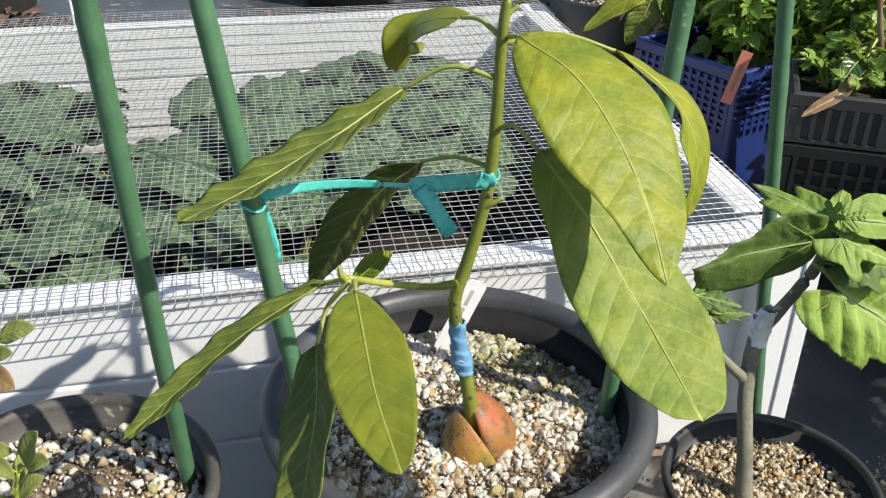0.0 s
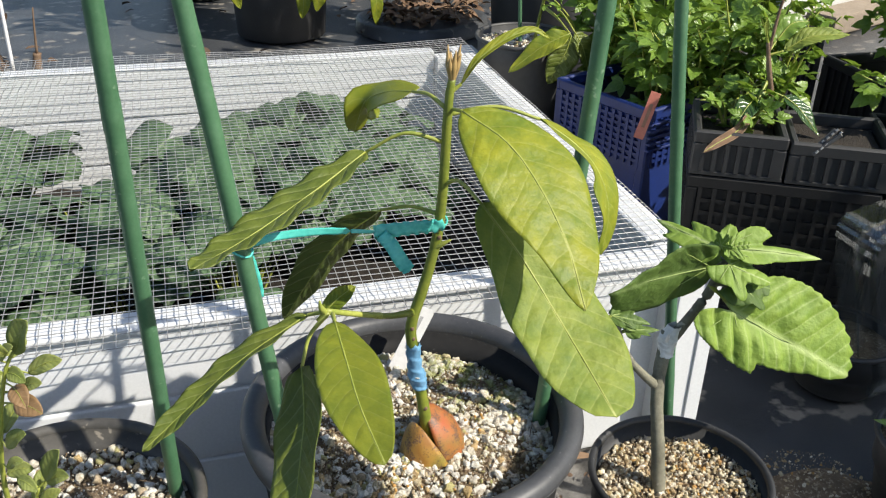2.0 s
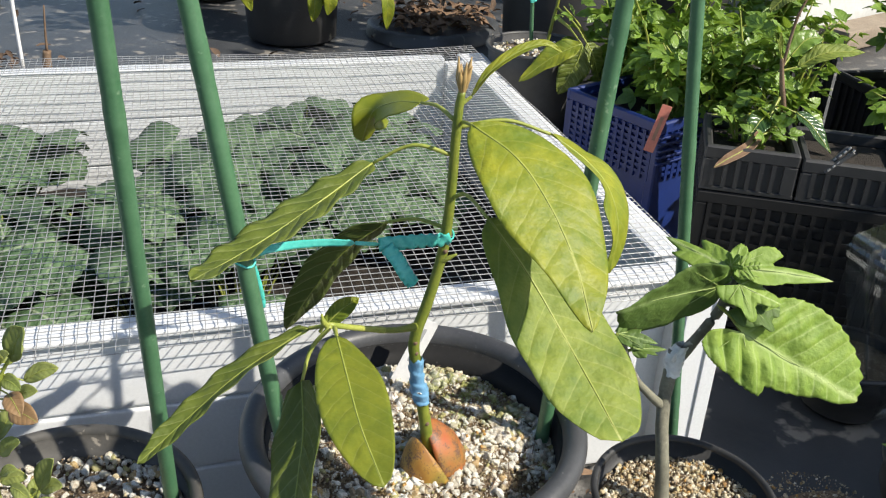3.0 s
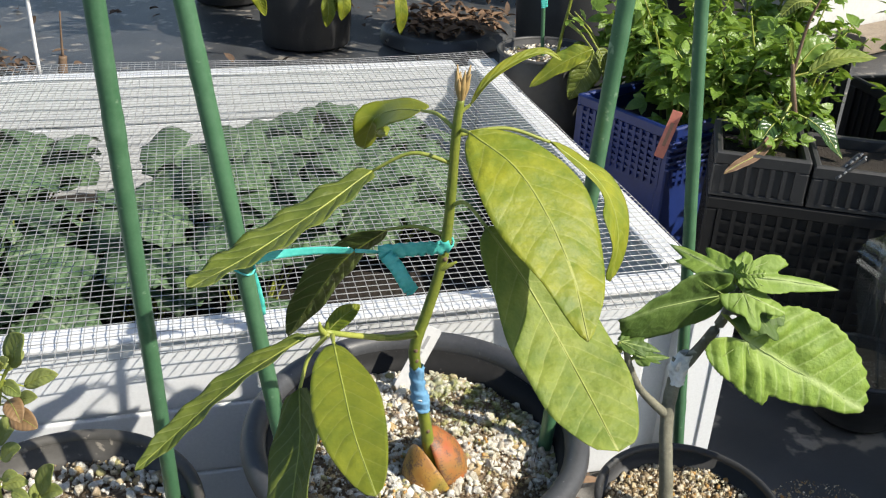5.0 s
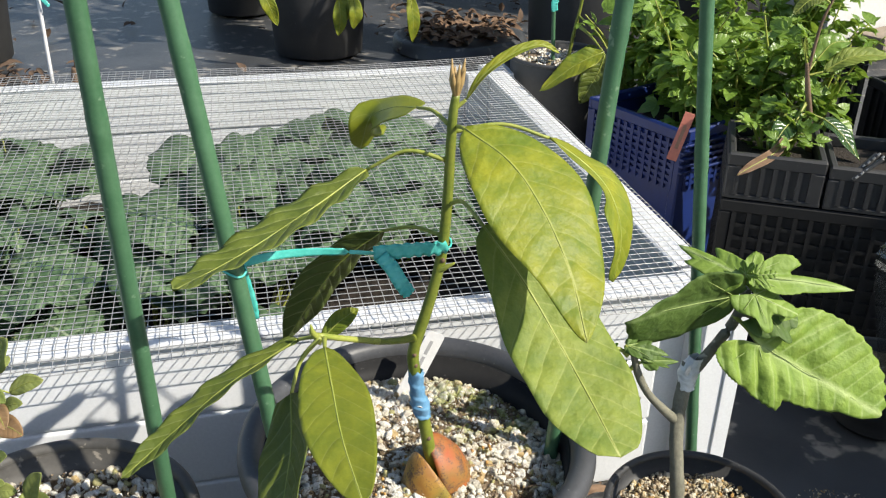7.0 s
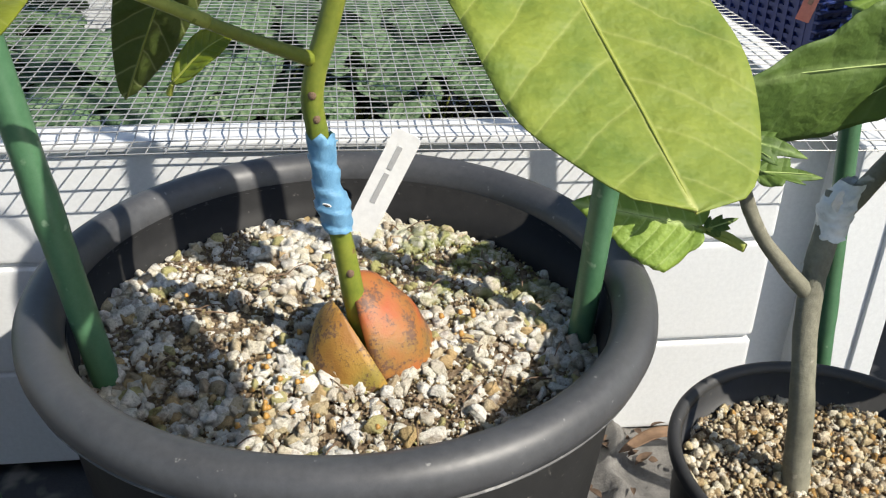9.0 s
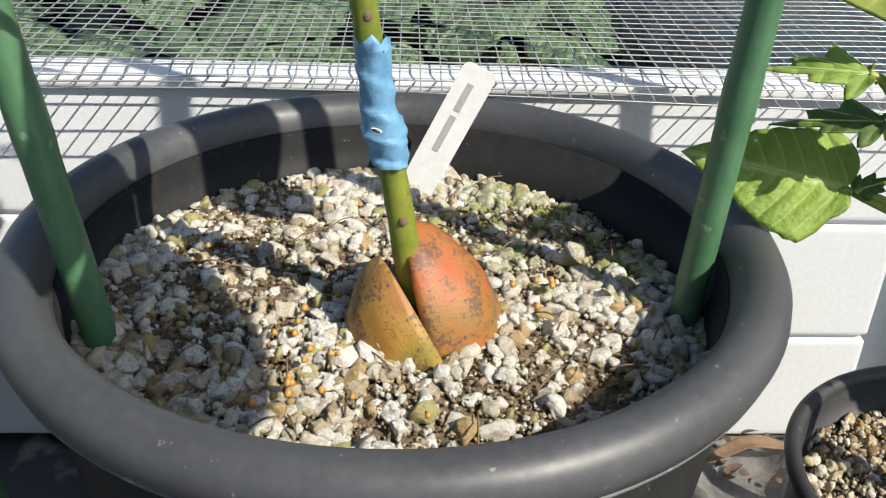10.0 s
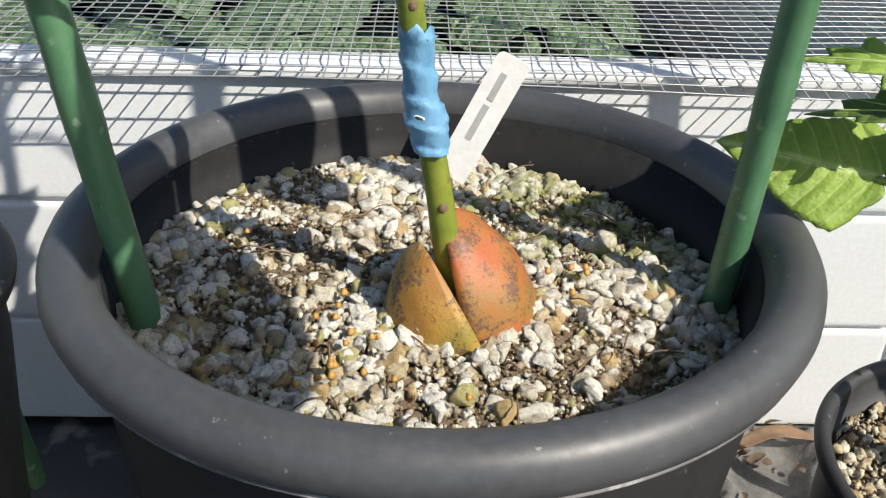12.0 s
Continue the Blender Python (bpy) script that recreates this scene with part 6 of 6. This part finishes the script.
def litter():
    rng = random.Random(43)
    spots = []
    for i in range(240):
        x, y = rng.uniform(-1.8, 1.6), rng.uniform(2.2, 4.2)
        if rng.random() < 0.5:
            x, y = rng.gauss(0.35, 0.5), rng.gauss(3.6, 0.22)
        spots.append(((x, y, GROUND + 0.004), (rng.uniform(-1, 1), rng.uniform(-1, 1), rng.uniform(0, 0.4)), (rng.uniform(-0.5, 0.5), rng.uniform(-0.5, 0.5), 1), rng.uniform(0.02, 0.06), rng.uniform(0.01, 0.028)))
    for i in range(90):
        spots.append(((rng.gauss(-1.19, 0.07), rng.gauss(2.55, 0.10), GROUND + 0.004 + 0.02 * rng.random()), (rng.uniform(-1, 1), rng.uniform(-1, 1), rng.uniform(0, 0.5)), (rng.uniform(-0.5, 0.5), rng.uniform(-0.5, 0.5), 1), rng.uniform(0.02, 0.05), rng.uniform(0.012, 0.026)))
    for i in range(5):
        spots.append(((rng.uniform(0.15, 0.30), rng.uniform(0.70, 0.84), GROUND + 0.004), (rng.uniform(-1, 1), rng.uniform(-1, 1), 0.1), (0.1, 0.1, 1), rng.uniform(0.012, 0.03), rng.uniform(0.005, 0.010)))
    ob = leaf_cloud("leaf_litter", spots, CHIP, None, "", 4, 1, 0.6)
    tagged(ob, "scattered dry brown leaves on the weed fabric", "leaf litter", "", "stuff")


litter()


def house_corner():
    """The white wall far to the right, with a timber kerb along its foot."""
    m = Matrix.Translation((1.50, 3.12, GROUND)) @ Matrix.Rotation(radians(33), 4, "Z")
    wall = link("wall_house", box("wall_house", (0, 0, 0.0), (6.0, 5.0, 2.6), 0.01, 2), WALL_PAINT)
    wall.matrix_world = m
    tagged(wall, "white painted house wall", "wall", "", "structure")
    for k in range(9):
        groove = link("siding_board", box("siding_board", (-0.012, -0.012, 0.02 + 0.28 * k), (6.0, 0.002, 0.28 * k + 0.285), 0.006, 2), WALL_PAINT, wall, local=True)
    kerb = link("timber_kerb", box("timber_kerb", (0.05, -0.20, 0), (5.0, -0.08, 0.07), 0.008, 2), OLD_WOOD)
    kerb.matrix_world = m
    tagged(kerb, "weathered timber kerb along the white wall", "kerb")


house_corner()

# ---- odds and ends at the right of the pots ----


def clear_plastic():
    """Thin clear plastic: seen through, with a scratched gloss."""
    m, nodes, links, bsdf = nodes_of("clear_plastic")
    n = noise_node(nodes, links, 40, 4, 0.6)
    gloss = nodes.new("ShaderNodeBsdfGlossy")
    gloss.inputs["Roughness"].default_value = 0.16
    bumped(nodes, links, gloss, n.outputs["Fac"], 0.4, 0.002)
    clear = nodes.new("ShaderNodeBsdfTransparent")
    clear.inputs["Color"].default_value = (0.90, 0.92, 0.91, 1)
    mix = nodes.new("ShaderNodeMixShader")
    mix.inputs[0].default_value = 0.10
    links.new(clear.outputs[0], mix.inputs[1])
    links.new(gloss.outputs[0], mix.inputs[2])
    links.new(mix.outputs[0], nodes["Material Output"].inputs["Surface"])
    return m


CLEAR = clear_plastic()


def clamshell():
    """A tall clear berry box standing on end, its hinge side ribbed."""
    m = Matrix.Translation((0.716, 0.925, GROUND)) @ Euler((radians(-4), radians(-14), radians(8))).to_matrix().to_4x4()
    tub = thing("clear_berry_box", m, "empty clear plastic berry box standing on end", "plastic box")

    def shell(name, y0, y1, depth_way):
        verts, faces, n = [], [], 44
        for y, grow in ((y0, -0.010), (y0 + 0.004 * depth_way, -0.003), (y1 - 0.004 * depth_way, 0.0), (y1, 0.004), (y1 + 0.001 * depth_way, 0.009)):
            for j in range(n):
                q = 2 * math.pi * j / n
                c, s = math.cos(q), math.sin(q)
                rib = 0.0022 if j % 2 else 0
                verts.append((0.075 + (0.066 + grow + rib) * math.copysign(abs(c) ** 0.3, c), y, 0.150 + (0.138 + grow + rib) * math.copysign(abs(s) ** 0.3, s)))
        for i in range(4):
            for j in range(n):
                k = (j + 1) % n
                faces.append((i * n + j, i * n + k, i * n + n + k, i * n + n + j))
        faces.append(tuple(range(n)))
        return thick(link(name, pydata(name, verts, faces, False), CLEAR, tub, local=True), 0.0006)

    shell("tray", 0.085, 0.020, -1)
    shell("lid", -0.004, 0.014, 1)


clamshell()
side_pot = plant_pot("nursery_pot", (0.700, 1.000), 0.075, 0.070, GROUND, 0.060, 0.004, BLACK_PLASTIC, "small black pot standing in shade beside the fig")
potting_mix((0.700, 1.000), 0.068, 0.055, "dark soil in the small black pot")
edge_pot = plant_pot("nursery_pot", (0.694, 0.722), 0.085, 0.092, GROUND, 0.068, 0.004, BLACK_PLASTIC, "small black pot holding a low green plant")
edge_mix = potting_mix((0.694, 0.722), 0.078, 0.078, "dark soil in the small black pot")


def edge_plant():
    rng = random.Random(51)
    plant = thing("low_herb", (0.694, 0.722, 0.078), "low green seedling in a small black pot", "plant")
    spots = []
    for i in range(60):
        a, r = rng.uniform(0, 6.283), 0.07 * math.sqrt(rng.random())
        spots.append(((0.694 + r * math.cos(a), 0.722 + r * math.sin(a), 0.076 + 0.03 * rng.random()), (math.cos(a), math.sin(a), rng.uniform(0, 0.8)), (0, 0, 1), rng.uniform(0.014, 0.03), rng.uniform(0.008, 0.014)))
    leaf_cloud("foliage", spots, HERB_LEAF, plant, "", 4, 1)["kind"] = "stuff"


edge_plant()


def loose_fabric():
    """A crumpled, dusty flap of weed fabric in front of the bed, its colour paled as if sunlit, with bark bits on it.
    """
    verts, faces, nx, ny = [], [], 60, 40
    for j in range(ny + 1):
        for i in range(nx + 1):
            x, y = 0.10 + 0.34 * i / nx, 0.640 + 0.235 * j / ny - 0.03 * math.sin(i / nx * 5) * (1 - j / ny)
            edge = min(1.0, 8 * i / nx, 8 * (1 - i / nx), 8 * j / ny)
            fold = 1 - abs(noise.noise(Vector((x * 14, y * 26, 7)))) * 2.2
            verts.append((x, y, GROUND - 0.008 + edge * (0.007 + 0.018 * max(0, fold) ** 2 + 0.004 * noise.noise(Vector((x * 60, y * 60, 3))))))
    for j in range(ny):
        for i in range(nx):
            k = j * (nx + 1) + i
            faces.append((k, k + 1, k + nx + 2, k + nx + 1))
    flap = thing("loose_fabric", (0.27, 0.75, GROUND), "crumpled dusty flap of grey weed fabric, paled as if sunlit", "fabric")
    link("sheet", pydata("sheet", verts, faces), DUSTY_LIT_FABRIC, flap)
    rng = random.Random(71)
    bits = thing("bark_bits", (0.27, 0.80, GROUND), "brown bark bits lying on the loose fabric", "bark", "", "stuff")
    spots = []
    for k in range(45):
        x, y = rng.uniform(0.14, 0.40), rng.uniform(0.74, 0.85)
        spots.append(((x, y, GROUND + 0.008 + 0.006 * rng.random()), (rng.uniform(-1, 1), rng.uniform(-0.5, 0.5), rng.uniform(-0.1, 0.3)), (rng.uniform(-0.6, 0.6), rng.uniform(-0.6, 0.6), 1), rng.uniform(0.004, 0.016), rng.uniform(0.003, 0.007)))
    leaf_cloud("chips", spots, CHIP, bits, "", 4, 1, 0.5)["kind"] = "stuff"


loose_fabric()


def soil_spill():
    verts, faces, n = [(0.565, 0.770, GROUND + 0.006)], [], 40
    for k, f in enumerate((0.5, 1.0)):
        for j in range(n):
            q = 2 * math.pi * j / n
            r = f * (0.085 + 0.03 * noise.noise(Vector((math.cos(q) * 1.5, math.sin(q) * 1.5, 4))))
            verts.append((0.565 + 1.2 * r * math.cos(q), 0.770 + 0.6 * r * math.sin(q), GROUND + (0.005 if k == 0 else -0.012)))
    for j in range(n):
        k = (j + 1) % n
        faces.append((0, 1 + j, 1 + k))
        faces.append((1 + j, 1 + n + j, 1 + n + k, 1 + k))
    spill = thing("spilled_soil", (0.565, 0.770, GROUND), "spilled potting soil on the weed fabric", "soil")
    link("soil_patch", pydata("soil_patch", verts, faces), SOIL, spill)
    gravel(spill, (0.565, 0.770), 0.075, GROUND + 0.001, 420, (0.0010, 0.0034), 0, None, 7, 0.004, "spilled grit", 500, 0.0, TAN_STONES)


soil_spill()

# ---- fertiliser beads and stones ----


def beads():
    rng = random.Random(61)
    verts, faces = [], []
    ball = stone_mesh("bead", 3, (1, 1, 1))
    for x, y, n in ((0.002, 0.538, 6), (0.007, 0.531, 5), (0.007, 0.512, 4), (-0.001, 0.512, 3), (-0.063, 0.596, 3), (-0.075, 0.505, 5), (0.084, 0.596, 5), (0.062, 0.490, 2), (0.003, 0.582, 3), (0.270, 0.560, 7), (0.330, 0.580, 6), (0.300, 0.540, 6), (0.310, 0.620, 4)):
        z = 0.2535 if y < 0.7 and x < 0.2 else 0.166
        for i in range(n):
            p = Vector((x + rng.gauss(0, 0.010), y + rng.gauss(0, 0.008), z + rng.uniform(-0.001, 0.002)))
            k, r = len(verts), rng.uniform(0.0014, 0.0020)
            verts += [p + v.co * r for v in ball.vertices]
            faces += [tuple(k + q for q in f.vertices) for f in ball.polygons]
    ob = link("fertiliser_beads", pydata("fertiliser_beads", verts, faces), PRILL)
    tagged(ob, "small orange fertiliser beads scattered on the mix", "fertiliser", "", "stuff")


beads()


def pot_debris():
    """Thin root and twig bits on the mix, and a fallen leaf on the loose fabric."""
    rng = random.Random(81)
    bits = thing("twig_bits", (0.026, 0.595, 0.248), "thin brown root and twig bits on the mix", "twigs", "", "stuff")
    verts, faces = [], []
    for k in range(46):
        a, r = rng.uniform(0, 6.283), 0.115 * math.sqrt(rng.random())
        x, y = MAIN[0] + r * math.cos(a), MAIN[1] + r * math.sin(a)
        q, ln = rng.uniform(0, 6.283), rng.uniform(0.006, 0.020)
        d = Vector((math.cos(q), math.sin(q), rng.uniform(-0.1, 0.2))) * ln
        p = Vector((x, y, 0.2525 - 0.006 * (r / 0.115) ** 2))
        me = tube("twig", [p, p + d * 0.5 + Vector((0, 0, 0.0016)), p + d], [0.0005, 0.0004, 0.0003], 4, 5)
        o = len(verts)
        verts.extend(v.co.copy() for v in me.vertices)
        faces.extend(tuple(o + i for i in f.vertices) for f in me.polygons)
    link("twigs", pydata("twigs", verts, faces), BROWN_TWIG, bits)["kind"] = "stuff"
    fallen = thing("fallen_leaf", (0.245, 0.815, GROUND), "curled reddish brown dry leaf lying on the fabric", "dry leaf")
    thick(link("blade", blade("blade", [(0.215, 0.800, GROUND + 0.016), (0.250, 0.822, GROUND + 0.022), (0.292, 0.830, GROUND + 0.015)], 0.012, (0.1, -0.2, 1), fold=0.3, wave=0.06, n=18, m=3, waves=2), DRY_LEAF, fallen), 0.0004)


pot_debris()
gravel(grey_mix, (0.332, 1.815), 0.094, 0.282, 420, (0.003, 0.006), 0, None, 4, 0.0, "white pumice")
gravel(left_mix, (-0.285, 0.525), 0.110, 0.202, 1500, (0.0013, 0.0062), 0, None, 3, 0.0, "pale pumice and bark bits", 1800)
gravel(fig_mix, (0.298, 0.594), 0.082, 0.157, 3200, (0.0010, 0.0037), 0, None, 2, 0.0, "tan pumice and bark bits", 1800, 0.0, TAN_STONES, 0.3)
gravel(main_mix, MAIN, 0.1362, 0.2375, 5600, (0.0012, 0.0058), 300, (0.055, 0.510), 1, 0.0100, "mixed pumice stones and grit", 9000, 0.0045, None, 0.8, 2.0)
